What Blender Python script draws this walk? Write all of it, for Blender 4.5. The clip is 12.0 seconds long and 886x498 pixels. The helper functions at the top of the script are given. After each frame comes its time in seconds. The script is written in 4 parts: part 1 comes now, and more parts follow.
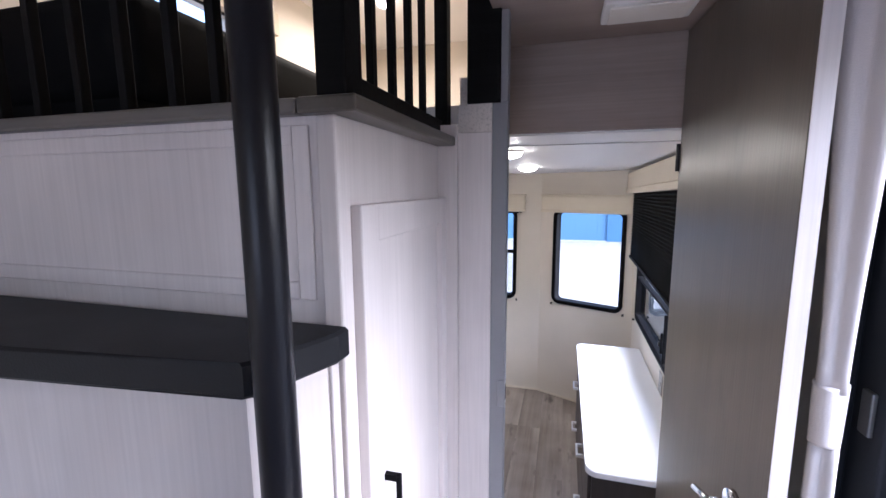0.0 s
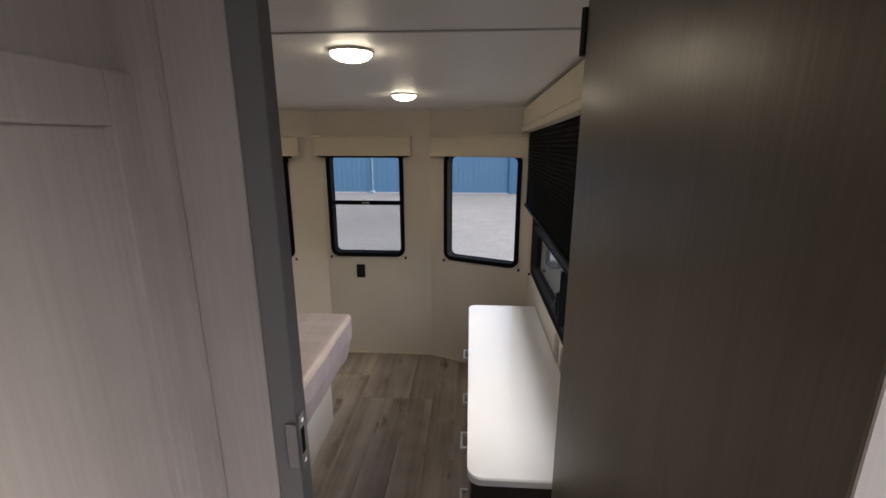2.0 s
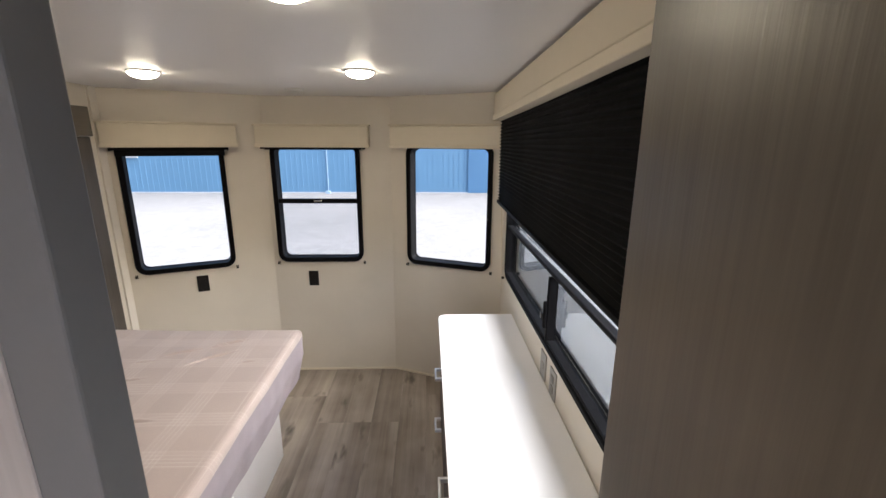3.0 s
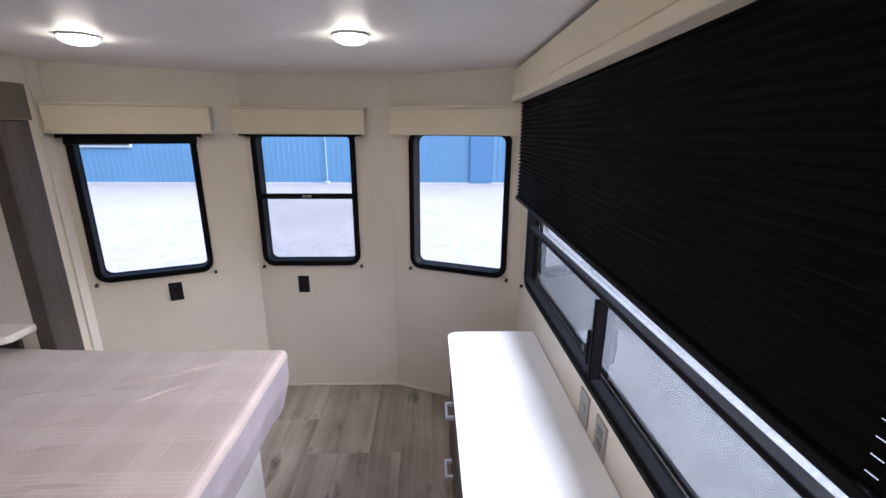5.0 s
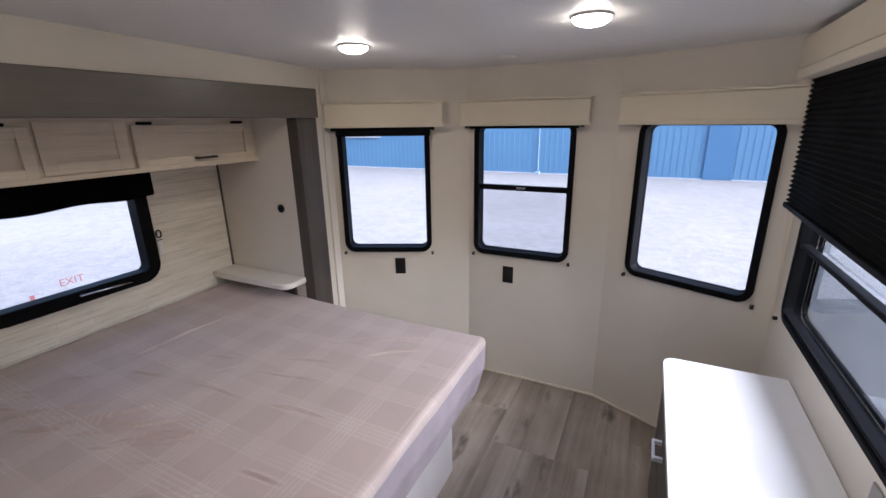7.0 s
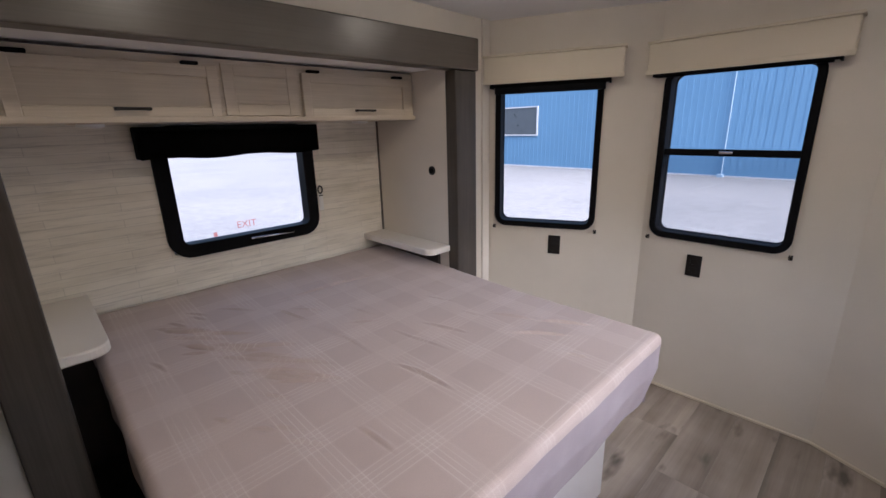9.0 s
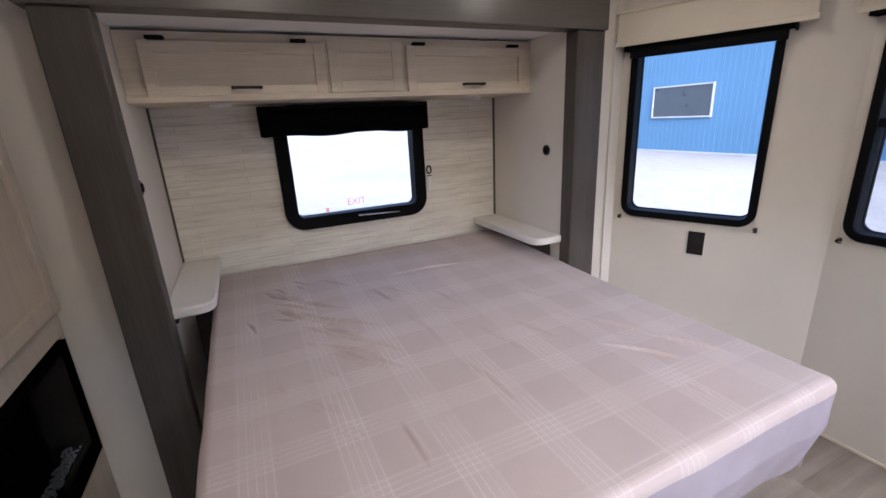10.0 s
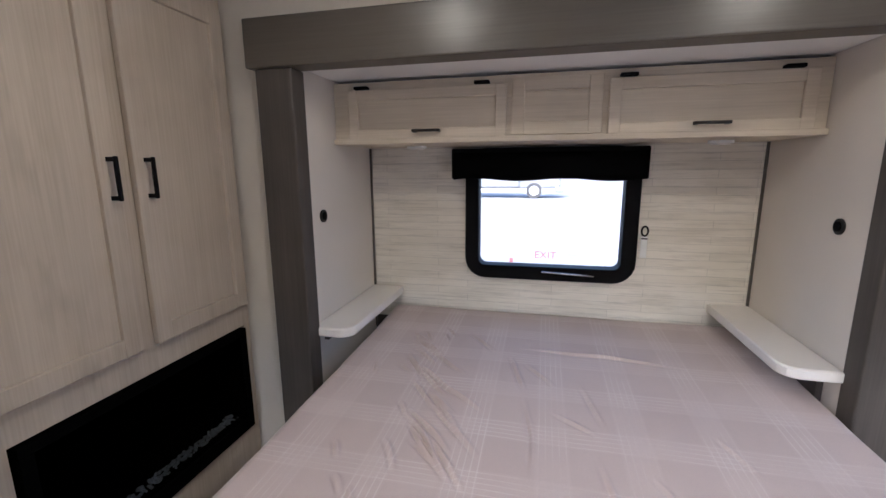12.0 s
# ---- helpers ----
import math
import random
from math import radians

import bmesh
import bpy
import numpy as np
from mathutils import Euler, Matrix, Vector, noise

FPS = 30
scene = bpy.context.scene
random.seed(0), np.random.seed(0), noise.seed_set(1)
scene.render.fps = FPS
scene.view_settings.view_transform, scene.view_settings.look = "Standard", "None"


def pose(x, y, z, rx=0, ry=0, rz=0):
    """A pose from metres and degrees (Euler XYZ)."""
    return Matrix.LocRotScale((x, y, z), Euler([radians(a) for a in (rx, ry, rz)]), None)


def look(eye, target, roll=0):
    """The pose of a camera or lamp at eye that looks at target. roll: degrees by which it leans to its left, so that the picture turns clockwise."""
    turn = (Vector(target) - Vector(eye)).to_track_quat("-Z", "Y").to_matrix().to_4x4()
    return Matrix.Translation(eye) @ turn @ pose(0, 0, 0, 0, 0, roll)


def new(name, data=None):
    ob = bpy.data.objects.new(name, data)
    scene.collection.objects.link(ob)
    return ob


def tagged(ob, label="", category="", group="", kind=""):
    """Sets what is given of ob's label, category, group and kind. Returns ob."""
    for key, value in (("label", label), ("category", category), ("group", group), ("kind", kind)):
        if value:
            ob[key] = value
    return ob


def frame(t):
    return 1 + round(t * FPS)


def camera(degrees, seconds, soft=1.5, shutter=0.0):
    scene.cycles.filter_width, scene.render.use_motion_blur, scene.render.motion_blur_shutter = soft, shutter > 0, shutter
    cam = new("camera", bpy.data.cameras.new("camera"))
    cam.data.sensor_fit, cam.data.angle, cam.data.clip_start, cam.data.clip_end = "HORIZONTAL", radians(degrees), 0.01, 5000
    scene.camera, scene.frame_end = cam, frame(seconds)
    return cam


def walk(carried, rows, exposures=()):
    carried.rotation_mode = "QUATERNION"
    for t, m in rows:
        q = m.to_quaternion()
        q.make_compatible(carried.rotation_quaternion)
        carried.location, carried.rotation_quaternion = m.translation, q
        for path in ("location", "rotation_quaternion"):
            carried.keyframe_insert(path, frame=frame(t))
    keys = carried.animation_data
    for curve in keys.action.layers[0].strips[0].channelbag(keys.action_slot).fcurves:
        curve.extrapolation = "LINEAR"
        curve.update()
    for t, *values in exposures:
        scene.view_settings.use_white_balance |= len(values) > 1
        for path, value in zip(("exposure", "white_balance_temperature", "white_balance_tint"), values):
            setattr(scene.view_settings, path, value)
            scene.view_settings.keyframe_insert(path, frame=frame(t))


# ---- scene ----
cam = camera(92.3, 12.0)
PATH = [
    (0, (0.195, 0.085, 1.959), (-0.348, 1.988, 1.67), -0.4),
    (0.5, (0.222, 0.203, 1.934), (-0.076, 2.157, 1.628), 0.2),
    (1, (0.205, 0.378, 1.914), (0.116, 2.343, 1.555), 0.2),
    (1.5, (0.242, 0.498, 1.855), (0.169, 2.445, 1.404), -0.0),
    (2, (0.312, 0.654, 1.85), (0.189, 2.588, 1.354), -0.0),
    (2.5, (0.307, 0.802, 1.816), (0.197, 2.734, 1.311), -0.2),
    (3, (0.258, 0.98, 1.783), (0.327, 2.917, 1.288), 0.3),
    (3.2, (0.227, 1.037, 1.79), (0.425, 2.964, 1.291), 0.2),
    (4.8, (0.217, 1.338, 1.772), (0.471, 3.247, 1.232), 0.3),
    (5, (0.223, 1.385, 1.761), (0.29, 3.309, 1.221), 0.3),
    (5.5, (0.204, 1.44, 1.754), (-0.061, 3.342, 1.198), 0.1),
    (6, (0.19, 1.455, 1.748), (-0.312, 3.31, 1.192), 0.1),
    (6.5, (0.182, 1.459, 1.741), (-0.504, 3.253, 1.183), -0.4),
    (7, (0.167, 1.466, 1.767), (-0.662, 3.192, 1.189), -0.9),
    (7.2, (0.176, 1.471, 1.769), (-0.701, 3.172, 1.188), -1.0),
    (8.8, (0.023, 1.635, 1.545), (-1.279, 3.055, 1.007), -1.3),
    (9, (0.004, 1.649, 1.509), (-1.377, 2.985, 0.956), -1.5),
    (9.5, (0.003, 1.785, 1.464), (-1.632, 2.784, 0.891), -1.8),
    (10, (-0.018, 1.919, 1.447), (-1.759, 2.708, 0.86), -2.9),
    (10.5, (-0.093, 2.009, 1.435), (-1.945, 2.537, 0.896), -2.9),
    (11, (-0.194, 2.114, 1.467), (-2.121, 2.371, 0.997), -2.0),
    (11.5, (-0.252, 2.193, 1.436), (-2.212, 2.144, 1.045), -1.8),
    (12, (-0.267, 2.458, 1.454), (-2.178, 2.006, 1.078), -0.4),
]
walk(cam, [(t, look(eye, target, roll)) for t, eye, target, roll in PATH], [(0.0, 2.78, 5250, 17), (0.5, 2.4, 5350, 17), (1.0, 1.55, 5850, 16), (1.5, 1.15, 6200, 15), (2.0, 1.28, 6400, 11), (2.5, 1.85, 6400, 6), (3.0, 2.3, 6200, 10), (5.0, 2.3, 5500, 15), (7.0, 2.1, 5550, 16), (9.0, 2.0, 5700, 17), (9.5, 2.0, 5600, 17), (10.0, 2.34, 5450, 17), (10.5, 2.46, 5400, 14), (12.0, 2.6, 5350, 15)])
SKY, SUN, LAMP_W, LOFT_W, REAR_W, DOOR_W = 0.15, 2.2, 0.17, 4.0, 1.0, 0.06

# ---- world, sun and lamps ----
world = bpy.data.worlds.new("sky")
scene.world = world
world.use_nodes = True
wn = world.node_tree
sky = wn.nodes.new("ShaderNodeTexSky")
sky.sky_type, sky.sun_disc = "NISHITA", False
sky.sun_elevation, sky.sun_rotation, sky.air_density, sky.dust_density = radians(38), radians(97), 1.0, 4.0
wn.nodes["Background"].inputs["Strength"].default_value = SKY
wn.links.new(sky.outputs["Color"], wn.nodes["Background"].inputs["Color"])
sun = new("sun", bpy.data.lights.new("sun", "SUN"))
sun.data.energy, sun.data.angle, sun.data.color = SUN, radians(60), (1.0, 0.97, 0.93)
sun.matrix_world = look((0, 0, 24), (-31.0, 4.0, 0))

ROOM_H = 2.09


def ceil_z(y):
    """The bedroom ceiling falls slightly towards the front."""
    return 2.124 - 0.0205 * (y - 1.55)


DOWNLIGHTS = [(-0.057, 3.10), (-1.075, 3.165), (-0.057, 2.04), (-1.06, 2.06)]
LOFT_LIGHTS = [(-0.75, 2.3), (-1.27, 3.55)]


def lamp(x, y, z, watts, size=0.09):
    ob = new("downlight_lamp", bpy.data.lights.new("downlight_lamp", "AREA"))
    ob.data.shape, ob.data.size, ob.data.energy, ob.data.color = "DISK", size, watts, (1.0, 0.82, 0.60)
    ob.data.spread = radians(170)
    ob.location = (x, y, z)
    return ob


for lx, ly in DOWNLIGHTS:
    lamp(lx, ly, ceil_z(ly) - 0.040, LAMP_W)
for lx, ly in LOFT_LIGHTS:
    lamp(lx, ly, 3.40, LOFT_W)


def fill_light(eye, target, w, h, watts):
    """An added area lamp in daylight colour that brightens the hall from out of view."""
    ob = new("daylight_fill", bpy.data.lights.new("daylight_fill", "AREA"))
    ob.data.shape, ob.data.size, ob.data.size_y, ob.data.energy, ob.data.color = "RECTANGLE", w, h, watts, (0.88, 0.89, 1.0)
    ob.matrix_world = look(eye, target)


# added fills: one at the unseen hall end, one outside the glass door
fill_light((-0.55, -2.38, 1.65), (-0.55, 0.0, 1.65), 1.8, 1.25, REAR_W)
fill_light((0.80, 0.64, 1.32), (-1.0, 0.64, 1.32), 0.8, 1.7, DOOR_W)


# ---- materials ----
def nodes_of(name):
    m = bpy.data.materials.new(name)
    m.use_nodes = True
    return m, m.node_tree, m.node_tree.nodes["Principled BSDF"]


def add(nt, kind, **values):
    n = nt.nodes.new(kind)
    for k, v in values.items():
        if k in n.inputs:
            n.inputs[k].default_value = v
    return n


def coords(nt, scale=(1, 1, 1), per_object=False):
    tc = nt.nodes.new("ShaderNodeTexCoord")
    mp = nt.nodes.new("ShaderNodeMapping")
    mp.inputs["Scale"].default_value = scale
    nt.links.new(tc.outputs["Object"], mp.inputs["Vector"])
    if per_object:
        info = nt.nodes.new("ShaderNodeObjectInfo")
        comb = nt.nodes.new("ShaderNodeVectorMath")
        comb.operation = "SCALE"
        comb.inputs[0].default_value = (31.0, 17.0, 23.0)
        nt.links.new(info.outputs["Random"], comb.inputs["Scale"])
        nt.links.new(comb.outputs[0], mp.inputs["Location"])
    return mp.outputs["Vector"]


def ramp(nt, fac, stops, interp="LINEAR"):
    r = nt.nodes.new("ShaderNodeValToRGB")
    r.color_ramp.interpolation = interp
    while len(r.color_ramp.elements) < len(stops):
        r.color_ramp.elements.new(0.5)
    for e, (p, c) in zip(r.color_ramp.elements, stops):
        e.position, e.color = p, (*c, 1) if len(c) == 3 else c
    nt.links.new(fac, r.inputs["Fac"])
    return r.outputs["Color"]


def noise_of(nt, vec, scale, detail=4.0, rough=0.55):
    n = add(nt, "ShaderNodeTexNoise", Scale=scale, Detail=detail, Roughness=rough)
    nt.links.new(vec, n.inputs["Vector"])
    return n.outputs["Fac"]


def mixed(nt, a, b, fac, blend="MIX"):
    m = nt.nodes.new("ShaderNodeMix")
    m.data_type, m.blend_type = "RGBA", blend
    for sock, v in ((m.inputs[6], a), (m.inputs[7], b), (m.inputs[0], fac)):
        if isinstance(v, (int, float)):
            sock.default_value = v
        elif isinstance(v, tuple):
            sock.default_value = (*v, 1)
        else:
            nt.links.new(v, sock)
    return m.outputs[2]


def bumped(nt, bsdf, height, strength, distance):
    b = add(nt, "ShaderNodeBump", Strength=strength, Distance=distance)
    nt.links.new(height, b.inputs["Height"])
    nt.links.new(b.outputs["Normal"], bsdf.inputs["Normal"])


def shade_of(c, k):
    return tuple(min(1.0, v * k) for v in c)


def painted(name, colour, rough=0.5, vary=0.10, grain=60.0, bump=0.15, metal=0.0, stain=2.5, per_object=False, spec=0.5):
    m, nt, b = nodes_of(name)
    v = coords(nt, per_object=per_object)
    big, fine = noise_of(nt, v, stain), noise_of(nt, v, grain)
    c = ramp(nt, big, [(0.3, shade_of(colour, 1 - vary)), (0.7, shade_of(colour, 1 + vary))])
    c = mixed(nt, c, shade_of(colour, 1 - 1.5 * vary), ramp(nt, fine, [(0.5, (0, 0, 0)), (0.8, (0.5, 0.5, 0.5))]))
    nt.links.new(c, b.inputs["Base Color"])
    b.inputs["Metallic"].default_value = metal
    b.inputs["Specular IOR Level"].default_value = spec
    r = ramp(nt, big, [(0.2, (rough * 0.85,) * 3), (0.8, (min(1, rough * 1.15),) * 3)])
    nt.links.new(r, b.inputs["Roughness"])
    bumped(nt, b, fine, bump, 0.002)
    return m


def wooden(name, dark, light, axis="z", rough=0.5, bump=0.15, fine=1.0, per_object=False, knots=0.0, spec=0.5, spread=0.25, hairs=0.3):
    """Streaked wood grain along one axis."""
    m, nt, b = nodes_of(name)
    s = {"x": (1.2, 28, 28), "y": (28, 1.2, 28), "z": (28, 28, 1.2)}[axis]
    v = coords(nt, tuple(k * fine for k in s), per_object)
    streak = noise_of(nt, v, 1.0, 6.0, 0.65)
    s2 = {"x": (4, 160, 160), "y": (160, 4, 160), "z": (160, 160, 4)}[axis]
    hair = noise_of(nt, coords(nt, s2, per_object), 1.0, 2.0)
    cloud = noise_of(nt, coords(nt, (3, 3, 3), per_object), 1.0, 3.0)
    c = ramp(nt, streak, [(0.5 - spread, dark), (0.5 + spread, light)])
    c = mixed(nt, c, ramp(nt, hair, [(0.3, shade_of(dark, 0.8)), (0.7, light)]), hairs)
    c = mixed(nt, c, ramp(nt, cloud, [(0.3, shade_of(dark, 0.85)), (0.7, shade_of(light, 1.05))]), 0.3)
    if per_object:
        info = nt.nodes.new("ShaderNodeObjectInfo")
        c = mixed(nt, c, ramp(nt, info.outputs["Random"], [(0.0, (0.76, 0.75, 0.74)), (1.0, (1.0, 1.0, 1.0))]), 1.0, "MULTIPLY")
    if knots:
        k = noise_of(nt, coords(nt, {"x": (3, 9, 9), "y": (9, 3, 9), "z": (9, 9, 3)}[axis], per_object), 1.0, 3.0)
        c = mixed(nt, c, shade_of(dark, 0.45), ramp(nt, k, [(0.60, (0, 0, 0)), (0.73, (knots,) * 3)]))
    nt.links.new(c, b.inputs["Base Color"])
    b.inputs["Specular IOR Level"].default_value = spec
    r = ramp(nt, hair, [(0.2, (rough * 0.85,) * 3), (0.8, (min(1, rough * 1.15),) * 3)])
    nt.links.new(r, b.inputs["Roughness"])
    bumped(nt, b, hair, bump, 0.001)
    return m


def glassy(name, tint=(1, 1, 1), clear=0.94, gloss=1.0):
    m, nt, b = nodes_of(name)
    nt.nodes.remove(b)
    out = nt.nodes["Material Output"]
    tr = nt.nodes.new("ShaderNodeBsdfTransparent")
    tr.inputs["Color"].default_value = (*(math.sqrt(v * clear) for v in tint), 1)
    gl = add(nt, "ShaderNodeBsdfGlossy", Roughness=0.02)
    lw = add(nt, "ShaderNodeLayerWeight", Blend=0.5)
    fr = nt.nodes.new("ShaderNodeMath")
    fr.operation, fr.inputs[1].default_value = "POWER", 5.0
    nt.links.new(lw.outputs["Facing"], fr.inputs[0])
    full, fr = fr, nt.nodes.new("ShaderNodeMath")
    fr.operation, fr.inputs[1].default_value = "MULTIPLY", gloss
    nt.links.new(full.outputs[0], fr.inputs[0])
    mx = nt.nodes.new("ShaderNodeMixShader")
    for a, c in ((fr.outputs[0], mx.inputs[0]), (tr.outputs[0], mx.inputs[1]), (gl.outputs[0], mx.inputs[2]), (mx.outputs[0], out.inputs["Surface"])):
        nt.links.new(a, c)
    return m


def glowing(name, colour, strength):
    m, nt, b = nodes_of(name)
    b.inputs["Base Color"].default_value = (*colour, 1)
    b.inputs["Emission Color"].default_value = (*colour, 1)
    b.inputs["Emission Strength"].default_value = strength
    return m


def plaid(name):
    """Mauve-grey sheet, checked with broad bands and bundles of fine pale lines."""
    m, nt, b = nodes_of(name)
    tc = nt.nodes.new("ShaderNodeTexCoord")
    sep = nt.nodes.new("ShaderNodeSeparateXYZ")
    nt.links.new(tc.outputs["Object"], sep.inputs[0])
    bands, lines = [], []
    for axis, phase in (("X", 0.744), ("Y", 0.367)):
        d = nt.nodes.new("ShaderNodeMath")
        d.operation = "MULTIPLY_ADD"
        d.inputs[1].default_value, d.inputs[2].default_value = 1 / 0.225, phase
        nt.links.new(sep.outputs[axis], d.inputs[0])
        f = nt.nodes.new("ShaderNodeMath")
        f.operation = "FRACT"
        nt.links.new(d.outputs[0], f.inputs[0])
        bands.append(ramp(nt, f.outputs[0], [(0.29, (0, 0, 0)), (0.32, (0.22,) * 3), (0.68, (0.22,) * 3), (0.71, (0, 0, 0))]))
        stops, p = [(0.0, (0, 0, 0))], 0.33
        for k in range(5):
            stops += [(p, (1, 1, 1)), (p + 0.017, (0, 0, 0))]
            p += 0.082
        lines.append(ramp(nt, f.outputs[0], stops, "CONSTANT"))
    v = coords(nt)
    cloud, weave = noise_of(nt, v, 3.0), noise_of(nt, v, 700.0, 1.0)
    base = ramp(nt, cloud, [(0.3, (0.455, 0.365, 0.325)), (0.7, (0.525, 0.425, 0.378))])
    for k in bands:
        base = mixed(nt, base, (0.62, 0.52, 0.475), k)
    for k in lines:
        wisp = mixed(nt, (0, 0, 0), k, ramp(nt, noise_of(nt, v, 5.0), [(0.38, (0.03,) * 3), (0.66, (0.36,) * 3)]))
        base = mixed(nt, base, (0.74, 0.68, 0.64), wisp)
    base = mixed(nt, base, (0.32, 0.27, 0.26), ramp(nt, weave, [(0.4, (0.25,) * 3), (0.6, (0, 0, 0))]))
    nt.links.new(base, b.inputs["Base Color"])
    b.inputs["Roughness"].default_value = 0.75
    b.inputs["Sheen Weight"].default_value = 0.2
    bumped(nt, b, weave, 0.25, 0.001)
    return m


def split_face(name):
    """Whitewashed stacked-slat panel: long thin horizontal streaks."""
    m, nt, b = nodes_of(name)
    tc = nt.nodes.new("ShaderNodeTexCoord")
    sw = nt.nodes.new("ShaderNodeSeparateXYZ")
    cb = nt.nodes.new("ShaderNodeCombineXYZ")
    nt.links.new(tc.outputs["Object"], sw.inputs[0])
    nt.links.new(sw.outputs["Y"], cb.inputs["X"])
    nt.links.new(sw.outputs["Z"], cb.inputs["Y"])
    br = add(nt, "ShaderNodeTexBrick", Scale=1.0)
    br.offset, br.offset_frequency, br.squash = 0.37, 2, 1.0
    br.inputs["Color1"].default_value, br.inputs["Color2"].default_value, br.inputs["Mortar"].default_value = (0.76, 0.705, 0.60, 1), (0.62, 0.565, 0.465, 1), (0.30, 0.27, 0.23, 1)
    br.inputs["Mortar Size"].default_value, br.inputs["Mortar Smooth"].default_value = 0.0018, 0.6
    br.inputs["Brick Width"].default_value, br.inputs["Row Height"].default_value = 0.42, 0.037
    wob = add(nt, "ShaderNodeTexNoise", Scale=9.0, Detail=2.0)
    off = nt.nodes.new("ShaderNodeVectorMath")
    off.operation = "MULTIPLY_ADD"
    off.inputs[1].default_value = (0.02, 0.012, 0.0)
    nt.links.new(wob.outputs["Color"], off.inputs[0])
    nt.links.new(cb.outputs[0], off.inputs[2])
    nt.links.new(off.outputs[0], br.inputs["Vector"])
    rows = noise_of(nt, coords(nt, (1, 2.4, 42)), 1.6, 5.0, 0.7)
    cloud = noise_of(nt, coords(nt, (1, 2.2, 9)), 1.5, 3.0)
    c = mixed(nt, br.outputs["Color"], ramp(nt, rows, [(0.34, (0.27, 0.235, 0.19)), (0.5, (0.79, 0.735, 0.63))]), 0.42)
    c = mixed(nt, c, ramp(nt, cloud, [(0.35, (0.60, 0.55, 0.455)), (0.6, (0.84, 0.79, 0.70))]), 0.35)
    nt.links.new(c, b.inputs["Base Color"])
    b.inputs["Roughness"].default_value = 0.55
    bumped(nt, b, rows, 0.4, 0.003)
    return m


def gravel(name):
    m, nt, b = nodes_of(name)
    v = coords(nt)
    big, mid, fine = noise_of(nt, v, 0.22), noise_of(nt, v, 4.5, 5.0, 0.7), noise_of(nt, v, 24.0, 3.0, 0.6)
    c = ramp(nt, fine, [(0.32, (0.115, 0.115, 0.115)), (0.68, (0.25, 0.246, 0.243))])
    c = mixed(nt, c, ramp(nt, big, [(0.35, (0.14, 0.14, 0.14)), (0.65, (0.23, 0.226, 0.222))]), 0.4)
    c = mixed(nt, c, ramp(nt, mid, [(0.36, (0.10, 0.10, 0.10)), (0.60, (0.28, 0.275, 0.27))]), 0.22)
    nt.links.new(c, b.inputs["Base Color"])
    b.inputs["Roughness"].default_value = 0.95
    return m


WALL = painted("cream_vinyl_wall", (0.68, 0.62, 0.53), 0.55, 0.04, 220.0, 0.25)
CEIL = painted("white_ceiling_panel", (0.82, 0.81, 0.80), 0.46, 0.01, 300.0, 0.05, spec=0.22)
SEAM = painted("grey_seam_strip", (0.42, 0.41, 0.40), 0.5, 0.05)
FABRIC = painted("cream_fabric_valance", (0.66, 0.588, 0.462), 0.85, 0.05, 500.0, 0.4)
# closet copy of the whitewashed wood, darkened for the shade it stands in
WHITEWASH_SHADED = wooden("whitewashed_wood_shaded", (0.37, 0.30, 0.225), (0.575, 0.495, 0.39), "z", 0.5, 0.12, 0.45, knots=0.25)
# same wood on the overhead cabinet, with warm lamplight put into its colour
WHITEWASH_H_LIT = wooden("whitewashed_wood_level_lit", (0.52, 0.43, 0.315), (0.73, 0.64, 0.50), "y", 0.5, 0.12, 0.6)
HALLWOOD = wooden("pale_grey_wood", (0.57, 0.51, 0.495), (0.72, 0.66, 0.64), "z", 0.5, 0.08, 0.28)
NICHE = painted("pale_grey_panel", (0.70, 0.645, 0.57), 0.5, 0.04, 250.0, 0.12)
TRIM = wooden("grey_brown_trim", (0.048, 0.041, 0.035), (0.115, 0.099, 0.084), "z", 0.5, 0.12, 0.6, spec=0.2)
TRIM_H = wooden("grey_brown_trim_level", (0.070, 0.059, 0.047), (0.118, 0.101, 0.081), "y", 0.34, 0.12, 0.6)
DOORWOOD = wooden("dark_door_wood", (0.070, 0.057, 0.042), (0.150, 0.124, 0.092), "z", 0.33, 0.25, 0.3, knots=0.35, spec=0.5)
HEADERWOOD = wooden("brown_header_wood", (0.24, 0.185, 0.16), (0.38, 0.31, 0.27), "x", 0.5, 0.1, 0.6)
DARKWOOD = wooden("dark_brown_wood", (0.035, 0.028, 0.024), (0.07, 0.055, 0.046), "z", 0.45, 0.1)
BLACKWOOD = wooden("black_stained_wood", (0.005, 0.0047, 0.0045), (0.014, 0.013, 0.012), "x", 0.6, 0.15, spec=0.06)
PLANK = wooden("grey_brown_plank", (0.125, 0.10, 0.078), (0.50, 0.43, 0.365), "y", 0.34, 0.06, 0.22, True, 0.85, spread=0.16, hairs=0.08)
BLACK = painted("black_frame_plastic", (0.006, 0.006, 0.007), 0.6, 0.1, 200.0, 0.05, spec=0.06)
CLOTHBLACK = painted("black_shade_cloth", (0.005, 0.005, 0.005), 0.85, 0.1, 400.0, 0.3, spec=0.12)
POLE = painted("black_pole_paint", (0.008, 0.008, 0.011), 0.32, 0.1, 300.0, 0.05, spec=0.3)
SLATE = painted("black_tread_laminate", (0.009, 0.009, 0.011), 0.5, 0.15, 300.0, 0.2, spec=0.25)
COUNTER = painted("white_laminate_top", (0.84, 0.83, 0.83), 0.075, 0.02, 40.0, 0.02)
SHELF = painted("pale_laminate_shelf", (0.76, 0.72, 0.66), 0.35, 0.03, 40.0, 0.03)
